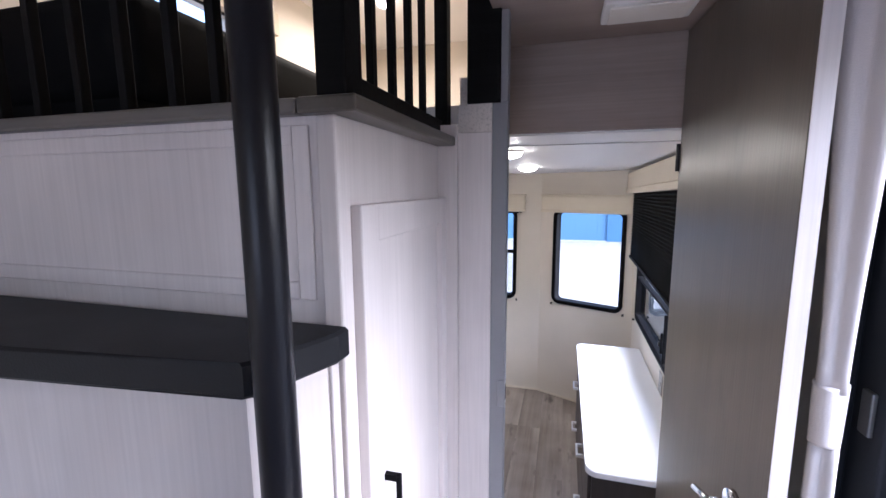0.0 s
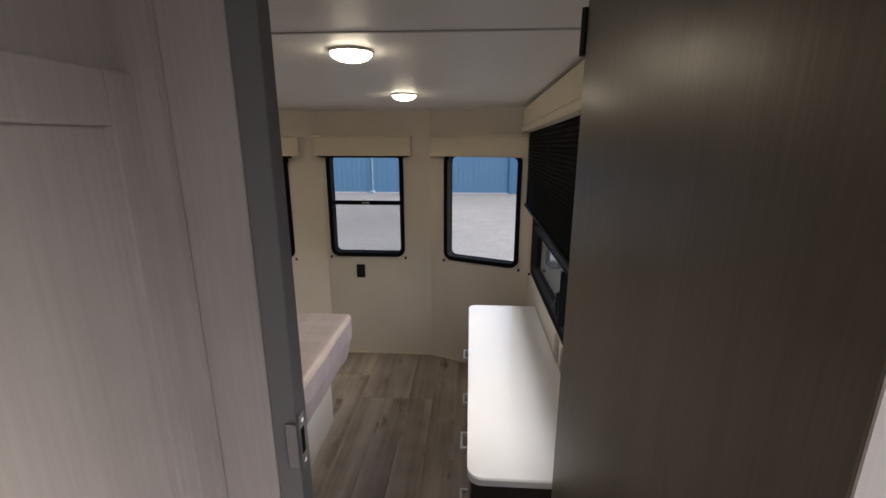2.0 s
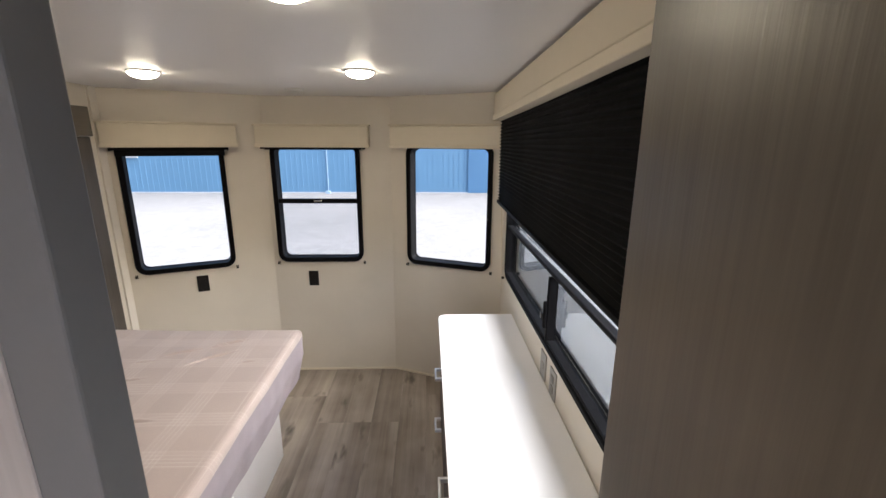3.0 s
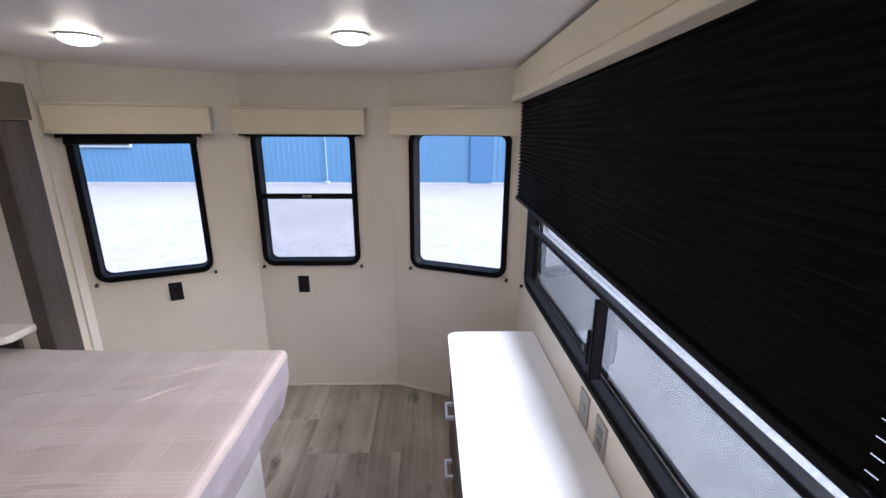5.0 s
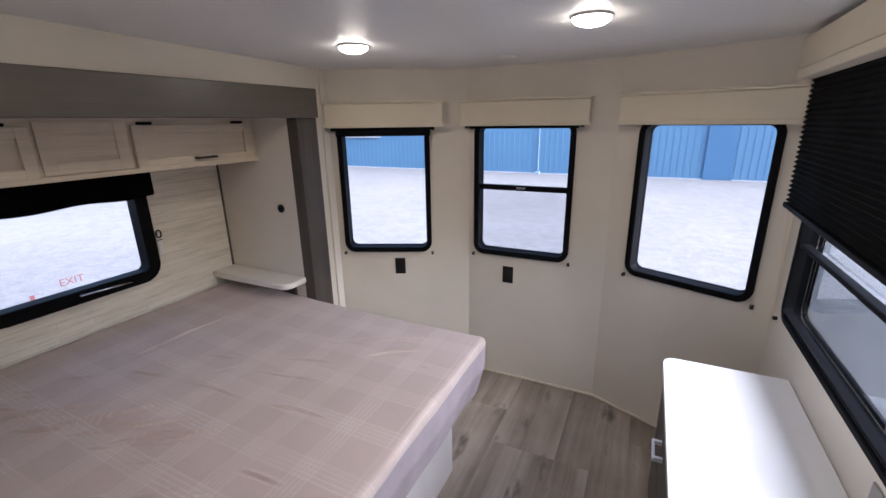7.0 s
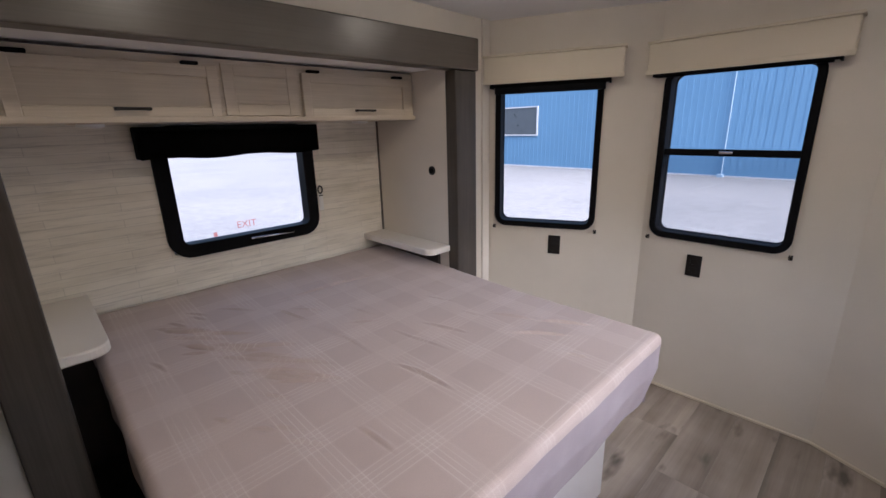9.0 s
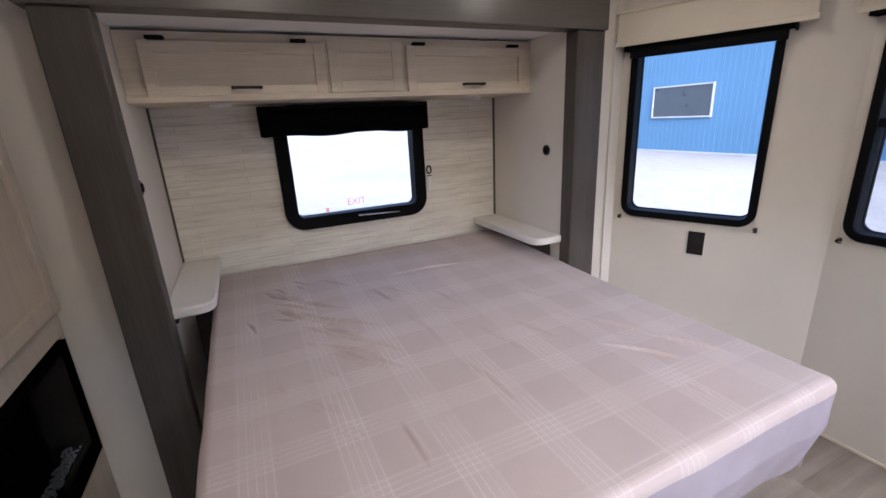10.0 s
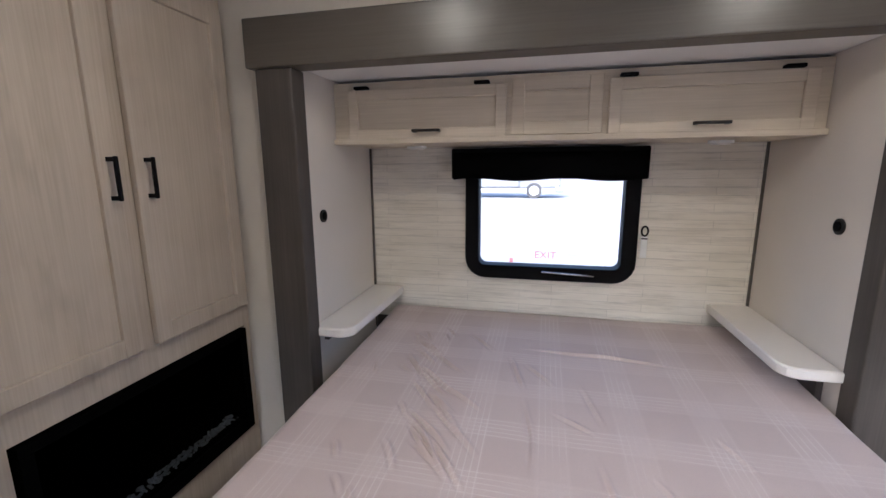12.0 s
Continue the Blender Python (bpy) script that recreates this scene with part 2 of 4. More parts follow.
BEDBASE = painted("pale_grey_bed_base", (0.50, 0.48, 0.475), 0.6, 0.05, 200.0, 0.1)
CHROME = painted("chrome", (0.75, 0.75, 0.76), 0.15, 0.03, 200.0, 0.0, 1.0)
NICKEL = painted("pale_brushed_nickel", (0.82, 0.82, 0.82), 0.4, 0.03, 200.0, 0.03, 0.6)
STEEL = painted("dull_steel", (0.32, 0.32, 0.33), 0.35, 0.1, 200.0, 0.05, 0.8)
BRONZE = painted("dark_bronze_metal", (0.016, 0.014, 0.012), 0.4, 0.1, 200.0, 0.05, 0.4)
CURTAIN = painted("off_white_curtain", (0.72, 0.655, 0.64), 0.85, 0.03, 600.0, 0.35)
SHEET = plaid("mauve_plaid_sheet")
# plain side of the sheet; its darker, cooler colour includes the shade there
SHADED_SIDE = painted("shaded_plain_sheet_side", (0.33, 0.285, 0.305), 0.8, 0.08, 600.0, 0.3, stain=9.0)
HEADBOARD = split_face("whitewashed_slat_panel")
GLASS = glassy("window_glass")
TINTED = glassy("tinted_window_glass", (0.39, 0.42, 0.44), 1.0)
SCREEN = glassy("insect_screen", (0.70, 0.71, 0.73), 1.0)
GLOW = glowing("lit_lens", (1.0, 0.86, 0.63), 10.5)
WHITEPLASTIC = painted("white_plastic", (0.78, 0.77, 0.74), 0.4, 0.03, 100.0, 0.02)
FIREGLASS = painted("black_fireplace_glass", (0.002, 0.002, 0.002), 0.9, 0.05, 50.0, 0.0, spec=0.0)
EMBER = painted("grey_glass_pebbles", (0.42, 0.45, 0.46), 0.1, 0.5, 120.0, 0.5)
RED = glassy("red_film", (0.95, 0.38, 0.36), 1.0)
GRAVEL = gravel("pale_gravel")
BLUEMETAL = painted("blue_metal_cladding", (0.075, 0.165, 0.27), 0.5, 0.06, 4.0, 0.02, 0.0, 0.3)
NAVYMETAL = painted("deep_blue_metal", (0.048, 0.125, 0.235), 0.5, 0.06, 4.0, 0.02, 0.0, 0.3)
PALEBLUE = painted("pale_blue_metal", (0.24, 0.33, 0.42), 0.5, 0.05)
ROOFMETAL = painted("grey_roof_metal", (0.35, 0.36, 0.38), 0.5, 0.05)
TRUCKWHITE = painted("white_truck_paint", (0.12, 0.125, 0.135), 0.3, 0.03)
RUBBER = painted("black_rubber", (0.03, 0.03, 0.03), 0.8, 0.1)
SPECKLED = painted("speckled_raw_edge", (0.55, 0.50, 0.46), 0.9, 0.5, 140.0, 0.8)
DOORFRAME = painted("dark_grey_door_frame", (0.032, 0.034, 0.042), 0.4, 0.15, 200.0, 0.05, spec=0.35)
DAMPSEAL = painted("damp_grey_seal", (0.20, 0.205, 0.22), 0.3, 0.5, 160.0, 0.8)
DARKGLASS = painted("dark_pane", (0.05, 0.06, 0.07), 0.3, 0.1, 10.0, 0.0)


# ---- building blocks ----
def box(bm, x0, x1, y0, y1, z0, z1, bevel=0.0, m=None):
    r = bmesh.ops.create_cube(bm, size=1.0)
    vs = r["verts"]
    for v in vs:
        v.co = Vector((x0 + (v.co.x + 0.5) * (x1 - x0), y0 + (v.co.y + 0.5) * (y1 - y0), z0 + (v.co.z + 0.5) * (z1 - z0)))
    if bevel:
        es = list({e for v in vs for e in v.link_edges})
        vs = list({v for f in bmesh.ops.bevel(bm, geom=es, offset=bevel, segments=2, affect="EDGES", profile=0.5)["faces"] for v in f.verts} | {v for v in vs if v.is_valid})
    if m is not None:
        bmesh.ops.transform(bm, matrix=m, verts=vs)
    return bm


def boxed(*dims, bevel=0.0, m=None):
    return box(bmesh.new(), *dims, bevel=bevel, m=m)


def cylinder(bm, a, b, r, seg=20, r2=None):
    a, b = Vector(a), Vector(b)
    got = bmesh.ops.create_cone(bm, cap_ends=True, segments=seg, radius1=r, radius2=r if r2 is None else r2, depth=(b - a).length)
    q = (b - a).to_track_quat("Z", "Y").to_matrix().to_4x4()
    bmesh.ops.transform(bm, matrix=Matrix.Translation((a + b) / 2) @ q, verts=got["verts"])
    return bm


def rounded(w, h, r, seg=6):
    """Outline of a rounded rectangle, counter-clockwise, from corner radii."""
    pts = []
    for cx, cz, a0 in ((w / 2 - r, h / 2 - r, 0), (-w / 2 + r, h / 2 - r, 90), (-w / 2 + r, -h / 2 + r, 180), (w / 2 - r, -h / 2 + r, 270)):
        for k in range(seg + 1):
            a = radians(a0 + 90 * k / seg)
            pts.append((cx + r * math.cos(a), cz + r * math.sin(a)))
    return pts


def ring(bm, cx, cz, w, h, width, r, y0, y1, m=None):
    """A rounded frame in the xz plane, from depth y0 (room side) to y1, with a softened front edge."""
    outer, inner = rounded(w, h, r), rounded(w - 2 * width, h - 2 * width, max(0.004, r - width))
    soft = 0.004
    o2, i2 = rounded(w - 2 * soft, h - 2 * soft, r - soft), rounded(w - 2 * width + 2 * soft, h - 2 * width + 2 * soft, max(0.006, r - width + soft))
    loops = []
    for pts, y in ((outer, y1), (outer, y0 + soft), (o2, y0), (i2, y0), (inner, y0 + soft), (inner, y1)):
        loops.append([bm.verts.new((cx + x, y, cz + z)) for x, z in pts])
    n = len(outer)
    for a, b in zip(loops, loops[1:] + loops[:1]):
        for k in range(n):
            bm.faces.new((a[k], a[(k + 1) % n], b[(k + 1) % n], b[k]))
    if m is not None:
        bmesh.ops.transform(bm, matrix=m, verts=[v for l in loops for v in l])
    return bm


def slab(outline, z0, z1, soft=0.006):
    """A horizontal board with the given outline (x, y) and eased edges."""
    bm = bmesh.new()
    c = Vector((sum(p[0] for p in outline) / len(outline), sum(p[1] for p in outline) / len(outline), 0))
    loops = []
    for z, inset in ((z0, soft), (z0 + soft, 0), (z1 - soft, 0), (z1, soft)):
        loop = []
        for x, y in outline:
            d = Vector((x, y, 0)) - c
            k = d - d.normalized() * inset
            loop.append(bm.verts.new((c.x + k.x, c.y + k.y, z)))
        loops.append(loop)
    n = len(outline)
    for a, b in zip(loops, loops[1:]):
        for k in range(n):
            bm.faces.new((a[k], a[(k + 1) % n], b[(k + 1) % n], b[k]))
    bm.faces.new(loops[-1])
    bm.faces.new(loops[0][::-1])
    return bm


def linked(name, bm, material, smooth=False):
    bmesh.ops.recalc_face_normals(bm, faces=bm.faces)
    me = bpy.data.meshes.new(name)
    bm.to_mesh(me)
    bm.free()
    me.materials.append(material)
    if smooth:
        me.polygons.foreach_set("use_smooth", [True] * len(me.polygons))
    return new(name, me)


def thing(name, base, label, category, group=""):
    """An empty at a thing's base, to which its parts are hung."""
    return tagged(at(new(name), base), label, category, group)


def at(ob, base):
    ob.location = base
    return ob


def base_of(ob):
    p = Vector((0, 0, 0))
    while ob is not None:
        p += ob.location
        ob = ob.parent
    return p


def part(name, bm, material, parent, label="", smooth=False):
    """Links a bmesh, built in world places, as one mesh under a thing or a part."""
    bmesh.ops.translate(bm, verts=bm.verts, vec=-base_of(parent))
    ob = linked(name, bm, material, smooth)
    ob.parent = parent
    return tagged(ob, label)


def whole(name, bm, material, label, category, kind="", group="", smooth=False):
    return tagged(linked(name, bm, material, smooth), label, category, group, kind)


def structure(name, bm, material, label, category, smooth=False):
    return whole(name, bm, material, label, category, "structure", smooth=smooth)


def facet(p, q):
    """The frame of a wall from p to q (plan): x along it, y outwards, z up; and its length."""
    u = Vector((q[0] - p[0], q[1] - p[1], 0))
    n = u.length
    u.normalize()
    m = Matrix(((u.x, -u.y, 0, p[0]), (u.y, u.x, 0, p[1]), (0, 0, 1, 0), (0, 0, 0, 1)))
    return m, n


def wall_with_hole(length, height, u0, u1, z0, z1, m, thick=0.06, start=0.0, low=0.0):
    bm = bmesh.new()
    box(bm, start, u0, 0, thick, low, height)
    box(bm, u1, length, 0, thick, low, height)
    box(bm, u0, u1, 0, thick, low, z0)
    box(bm, u0, u1, 0, thick, z1, height)
    bmesh.ops.transform(bm, matrix=m, verts=bm.verts)
    return bm


# ---- plan ----
XR, XL, YF = 0.76, -1.72, 4.08
FOLD_L, FOLD_R = (-0.888, YF), (-0.005, YF)
CORNER_L, CORNER_R = (XL, 3.729), (XR, 3.756)
HALL = 0.38            # the hall lies two steps above the bedroom
LOFT = 2.066
HALL_CEIL = 2.40
GROUND = -0.8
MA, LA = facet(CORNER_L, FOLD_L)
MB, LB = facet(FOLD_L, FOLD_R)
MC, LC = facet(FOLD_R, CORNER_R)
MR, LR = facet((XR, 3.82), (XR, 1.14))     # right wall, from the front corner towards the hall

# ---- the large structure ----
bm = bmesh.new()
bmesh.ops.create_grid(bm, x_segments=2, y_segments=2, size=600)
bmesh.ops.translate(bm, verts=bm.verts, vec=(0, 0, GROUND))
structure("ground", bm, GRAVEL, "pale grey gravel yard around the trailer", "ground")

Z0, Z1 = 0.90, 1.76     # front windows, lower and upper edge
structure("wall_front_left", wall_with_hole(LA, 2.16, 0.069, 0.624, Z0 + 0.022, Z1 - 0.022, MA, low=-0.05, start=-0.03), WALL, "cream vinyl wall beside the front windows", "wall")
structure("wall_front", wall_with_hole(LB, 2.16, 0.039 + 0.022, 0.664 - 0.022, Z0 + 0.022, Z1 - 0.022, MB, low=-0.05), WALL, "cream vinyl front wall with a window", "wall")
structure("wall_front_right", wall_with_hole(LC, 2.16, 0.125 + 0.022, 0.75 - 0.022, Z0 + 0.022, Z1 - 0.022, MC, low=-0.05), WALL, "cream vinyl wall with a corner window", "wall")
RW0, RW1, RZ0, RZ1 = 0.22, 2.13, 0.93, 1.88
structure("wall_right", wall_with_hole(LR, 2.45, RW0 + 0.022, RW1 - 0.022, RZ0 + 0.022, RZ1 - 0.022, MR, low=-0.05), WALL, "cream vinyl side wall above the dresser", "wall")
bm = boxed(XL - 0.06, XL, 3.535, 3.75, -0.05, 2.16)
box(bm, XL - 0.06, XL, 1.18, 1.527, -0.05, 2.16)
box(bm, XL - 0.06, XL, 1.527, 3.535, 1.863, 2.16)
structure("wall_left", bm, WALL, "cream vinyl wall around the bed recess", "wall")
bm = slab([(XL - 0.1, 1.262), (-0.02, 1.262), (-0.02, 1.555), (XR + 0.06, 1.555), (XR + 0.06, 4.16), (XL - 0.1, 4.16)], 0.0, 0.05, 0.0)
for v in bm.verts:
    v.co.z += ceil_z(v.co.y)
structure("ceiling", bm, CEIL, "white panelled bedroom ceiling", "ceiling")
for sy in (1.83,):
    structure("trim", boxed(XL, XR - 0.1, sy - 0.006, sy + 0.006, ceil_z(sy) - 0.003, ceil_z(sy) + 0.01), SEAM, "flat grey ceiling seam strip", "trim")
structure("subfloor", boxed(XL - 0.05, XR + 0.05, 1.264, 4.14, -0.06, -0.008), DARKWOOD, "dark board under the floor planks", "floor")
# bed recess of the slide-out
NB, NL, NR, NC = -2.37, 1.578, 3.372, 1.812
structure("recess_wall_left", boxed(NB - 0.06, XL - 0.006, NL - 0.05, NL, -0.05, NC + 0.05), NICHE, "pale grey side panel of the bed recess", "wall")
structure("recess_wall_right", boxed(NB - 0.06, XL - 0.006, NR, NR + 0.05, -0.05, NC + 0.05), NICHE, "pale grey side panel of the bed recess", "wall")
structure("recess_ceiling", boxed(NB - 0.06, XL - 0.006, NL, NR, NC, NC + 0.05), CEIL, "white ceiling of the bed recess", "ceiling")
structure("recess_floor", boxed(NB - 0.06, XL - 0.05, NL, NR, -0.06, 0.0), DARKWOOD, "dark floor of the bed recess", "floor")
for ya, yb in ((NL, NL + 0.009), (NR - 0.009, NR)):
    structure("corner_bead", boxed(NB + 0.0005, NB + 0.010, ya, yb, 0.6, 1.551), TRIM_H, "thin grey-brown bead in the recess corner", "trim")
MH, LH = facet((NB, NL), (NB, NR))
EW0, EW1, EZ0, EZ1 = 2.083 - NL, 2.884 - NL, 0.908, 1.545
structure("wall_headboard", wall_with_hole(LH, NC, EW0 + 0.022, EW1 - 0.022, EZ0 + 0.022, EZ1 - 0.022, MH, low=0.66), HEADBOARD, "whitewashed slat-patterned wall behind the bed head", "wall")
# dark board added in place of the deep shade low behind the bed
structure("recess_shade_board", boxed(NB - 0.06, NB, NL, NR, -0.05, 0.6595), DARKWOOD, "dark board added as shade behind the mattress", "wall")
# partition between bedroom and hall
structure("wall_partition", boxed(-0.75, -0.083, 1.20, 1.262, -0.05, 2.12), HALLWOOD, "pale wood wall beside the bedroom doorway", "wall")
structure("wall_header", boxed(-0.02, XR, 1.53, 1.5545, 2.13, HALL_CEIL), HEADERWOOD, "brown wood-grain panel over the doorway", "wall")
structure("hall_ceiling", slab([(0.006, -2.4), (XR, -2.4), (XR, 1.5545), (0.006, 1.5545)], HALL_CEIL, HALL_CEIL + 0.05, 0.0), HEADERWOOD, "brown wood-grain lowered ceiling of the hall", "ceiling")
bm = boxed(-1.9, -0.09, -2.4, 0.79, HALL - 0.1, HALL)
box(bm, -0.0895, XR + 0.06, -2.4, 1.213, HALL - 0.1, HALL)
box(bm, -0.02, XR - 0.001, 1.2635, 1.50, 0.0005, HALL)
box(bm, 0.050, XR - 0.001, 1.2131, 1.2634, 0.0005, HALL)
structure("hall_floor", bm, PLANK, "grey-brown plank floor of the hall", "floor")
structure("hall_step", boxed(-0.02, XR, 1.50, 1.73, -0.008, 0.19, bevel=0.006), PLANK, "grey-brown step down to the bedroom", "step")
structure("door_jamb", boxed(-0.083, 0.0075, 1.214, 1.262, 0.0, 2.10, bevel=0.002), HALLWOOD, "pale wood jamb of the bedroom doorway", "door frame")
bm = boxed(0.008, 0.048, 1.2145, 1.252, 0.0, 2.172, bevel=0.002)
box(bm, 0.029, 0.048, 1.2145, 1.252, 2.173, 2.395, bevel=0.002)
structure("jamb_stop", bm, painted("grey_stop_paint", (0.24, 0.235, 0.245), 0.5, 0.05), "narrow grey stop strip on the jamb", "door frame")
MBK, LBK = facet((XR + 0.06, -2.4), (-1.96, -2.4))
# unseen end wall; its opening is made up for the rear fill lamp
structure("hall_wall_back", wall_with_hole(LBK, 3.5, 0.45, 2.3, 1.0, 2.3, MBK, low=HALL), WALL, "cream end wall of the hall", "wall")
structure("hall_wall_left", boxed(-1.96, -1.9, -2.4, 1.0, HALL, 3.5), WALL, "cream side wall of the hall", "wall")
# unseen wall runs up to y 0.15 to narrow the opening and cut hall light
bm = boxed(XR, XR + 0.06, -2.4, 0.15, GROUND + 0.3, 3.5)
box(bm, XR, XR + 0.06, 0.15, 1.14, 2.25, 3.5)
box(bm, XR, XR + 0.06, 1.14, 4.7, 2.46, 3.5)
structure("hall_wall_right", bm, WALL, "cream wall around the glass door", "wall")
structure("upper_ceiling", boxed(-1.96, XR + 0.06, -2.46, 4.7, 3.45, 3.51), CEIL, "white upper ceiling above hall and loft", "ceiling")
# loft
# unseen from below; paler planks added to bounce light onto the loft ceiling
structure("loft_floor", boxed(-1.9, -0.06, 1.30, 4.64, LOFT + 0.10, LOFT + 0.118), PLANK, "loft floor above the bedroom", "floor")
structure("loft_wall_back", boxed(-1.96, XR, 4.64, 4.7, 2.14, 3.45), WALL, "cream back wall of the loft", "wall")
MLW, LLW = facet((-1.9, 1.0), (-1.9, 4.64))
structure("loft_wall_left", wall_with_hole(LLW, 3.45, 0.95, 1.48, 2.90, 3.03, MLW, low=2.14), WALL, "cream side wall of the loft", "wall")
structure("loft_wall_right", boxed(-0.06, 0.0, 1.264, 4.64, 2.178, 3.45), WALL, "cream wall closing the loft", "wall")


# ---- windows ----
def window(name, m, u0, u1, z0, z1, label, frame_w=0.033, bar=None, screen=False, tint=None, depth=0.02, radius=0.07, bar_half=0.016):
    w = tagged(new(name), label, "window", kind="structure")
    w.location = m @ Vector(((u0 + u1) / 2, 0, z0))
    cx, cz, ww, hh = (u0 + u1) / 2, (z0 + z1) / 2, u1 - u0, z1 - z0
    part("window_frame", ring(bmesh.new(), cx, cz, ww, hh, frame_w, radius, -depth, 0.05, m), BLACK, w)
    part("outer_frame", ring(bmesh.new(), cx, cz, ww - 0.05, hh - 0.05, 0.010, radius - 0.02, 0.052, 0.07, m), BLACK, w)
    tint = tint or GLASS
    if bar is None:
        p = part("pane", boxed(u0 + 0.03, u1 - 0.03, 0.034, 0.038, z0 + 0.03, z1 - 0.03, m=m), tint, w)
        p.visible_shadow = False
    else:
        part("crossbar", boxed(u0 + 0.02, u1 - 0.02, 0.3 * -depth, 0.03, bar - bar_half, bar + bar_half, bevel=0.004, m=m), BLACK, w)
        for za, zb, y in ((z0 + 0.03, bar - 0.01, 0.032), (bar + 0.01, z1 - 0.03, 0.040)):
            p = part("pane", boxed(u0 + 0.03, u1 - 0.03, y, y + 0.004, za, zb, m=m), tint, w)
            p.visible_shadow = False
        part("latch", boxed(cx - 0.03, cx + 0.03, -0.02, -0.012, bar - 0.004, bar + 0.008, bevel=0.003, m=m), CHROME, w, "small metal latch")
        if screen:
            p = part("insect_screen", boxed(u0 + 0.03, u1 - 0.03, 0.024, 0.025, z0 + 0.03, bar - 0.015, m=m), SCREEN, w, "grey insect screen in the lower half")
            p.visible_shadow = False
    return w


window("window_1", MA, 0.047, 0.646, Z0, Z1, "black-framed fixed window with rounded corners")
window("window_2", MB, 0.039, 0.664, Z0, Z1, "black-framed sash window with a crossbar and screen", bar=1.352, screen=True)
window("window_3", MC, 0.125, 0.75, Z0, Z1, "black-framed fixed window in the corner facet")
exit_window = window("window_4", MH, EW0, EW1, EZ0, EZ1, "black-framed exit window over the bed head", frame_w=0.066, radius=0.10, depth=0.03)
part("pull_bar", cylinder(bmesh.new(), (NB + 0.05, 2.46, 0.955), (NB + 0.05, 2.70, 0.945), 0.0045, 12), CHROME, exit_window, "chrome release bar", True)
part("release_tab", boxed(NB - 0.03, NB - 0.028, 2.30, 2.318, 0.98, 1.003), RED, exit_window, "small red tab")

# wide side window with a sliding lower half
win = window("window_5", MR, RW0, RW1, RZ0, RZ1, "wide black-framed side window with sliding lower panes", frame_w=0.025, bar=1.262, bar_half=0.009, depth=0.012)
MUL = 3.82 - 2.62
part("mullion", boxed(MUL - 0.009, MUL + 0.009, -0.010, 0.032, RZ0 + 0.03, 1.245, bevel=0.004, m=MR), BLACK, win)
for o in list(win.children):
    if o.name.startswith("latch"):
        bpy.data.objects.remove(o)
p = part("tint_film", boxed(RW0 + 0.03, RW1 - 0.03, 0.026, 0.027, 1.25, RZ1 - 0.03, m=MR), glassy("light_tint", (0.72, 0.75, 0.77), 1.0), win, "lightly tinted upper pane")
p.visible_shadow = False
p = part("insect_screen", boxed(RW0 + 0.03, RW1 - 0.03, 0.024, 0.025, RZ0 + 0.03, 1.25, m=MR), TINTED, win, "grey tinted screen over the sliding panes")
p.visible_shadow = False
latch = part("latch", boxed(MUL - 0.009, MUL + 0.009, -0.024, -0.010, 1.02, 1.14, bevel=0.005, m=MR), BLACK, win)
part("latch_lever", boxed(MUL - 0.025, MUL + 0.004, -0.032, -0.024, 1.06, 1.09, bevel=0.004, m=MR), BRONZE, latch)
for a, b in ((RW0 + 0.045, MUL - 0.022), (MUL + 0.022, RW1 - 0.045)):
    part("sash_rail", boxed(a, b, -0.008, 0.03, RZ0 + 0.03, RZ0 + 0.042, bevel=0.003, m=MR), BLACK, win)


for m, length in ((MA, LA), (MB, LB), (MC, LC)):
    structure("baseboard", boxed(0.0, length, -0.012, 0.0, 0.0, 0.014, bevel=0.004, m=m), FABRIC, "narrow cream strip along the floor edge", "baseboard")

# ---- valances, roller shades, the pleated shade ----
def valance(m, u0, u1, z0=1.735, z1=1.885, deep=0.085):
    o = m @ Vector(((u0 + u1) / 2, -deep / 2, z0))
    v = thing("valance", o, "cream fabric-covered box valance over a window", "valance", "window valances")
    part("box", boxed(u0 + 0.008, u1 - 0.008, -deep, -0.001, z0, z1 - 0.012, bevel=0.006, m=m), FABRIC, v)
    part("top_board", boxed(u0, u1, -deep - 0.008, -0.001, z1 - 0.012, z1, bevel=0.004, m=m), FABRIC, v)
    part("lower_hem", boxed(u0 + 0.004, u1 - 0.004, -deep - 0.004, -deep + 0.002, z0 - 0.004, z0 + 0.018, bevel=0.002, m=m), FABRIC, v)
    return v


def roller(m, u0, u1, z1, drop=0.04, off=0.045):
    r = thing("roller_shade", m @ Vector(((u0 + u1) / 2, -off, z1 - drop)), "rolled-up black roller shade under the valance", "roller shade", "roller shades")
    bm = cylinder(bmesh.new(), (u0, -off, z1), (u1, -off, z1), 0.022, 18)
    bmesh.ops.transform(bm, matrix=m, verts=bm.verts)
    part("roll", bm, CLOTHBLACK, r, "", True)
    part("bottom_bar", boxed(u0 + 0.02, u1 - 0.02, -off - 0.006, -off + 0.006, z1 - drop, z1, bevel=0.003, m=m), BLACK, r)
    for u in (u0, u1):
        part("bracket", boxed(u - 0.004, u + 0.004, -off - 0.02, -0.001, z1 - 0.025, z1 + 0.03, m=m), BLACK, r)
    return r


def tail(m, u):
    """The short loose end that sticks out behind a cord stop."""
    s = 1 if round(u * 1000) % 2 else -1
    bm = cylinder(bmesh.new(), (u, -0.014, 0.89), (u + s * 0.022, -0.02, 0.887), 0.0014, 6)
    cylinder(bm, (u + s * 0.022, -0.02, 0.887), (u + s * 0.04, -0.02, 0.878), 0.0014, 6)
    bmesh.ops.transform(bm, matrix=m, verts=bm.verts)
    return bm


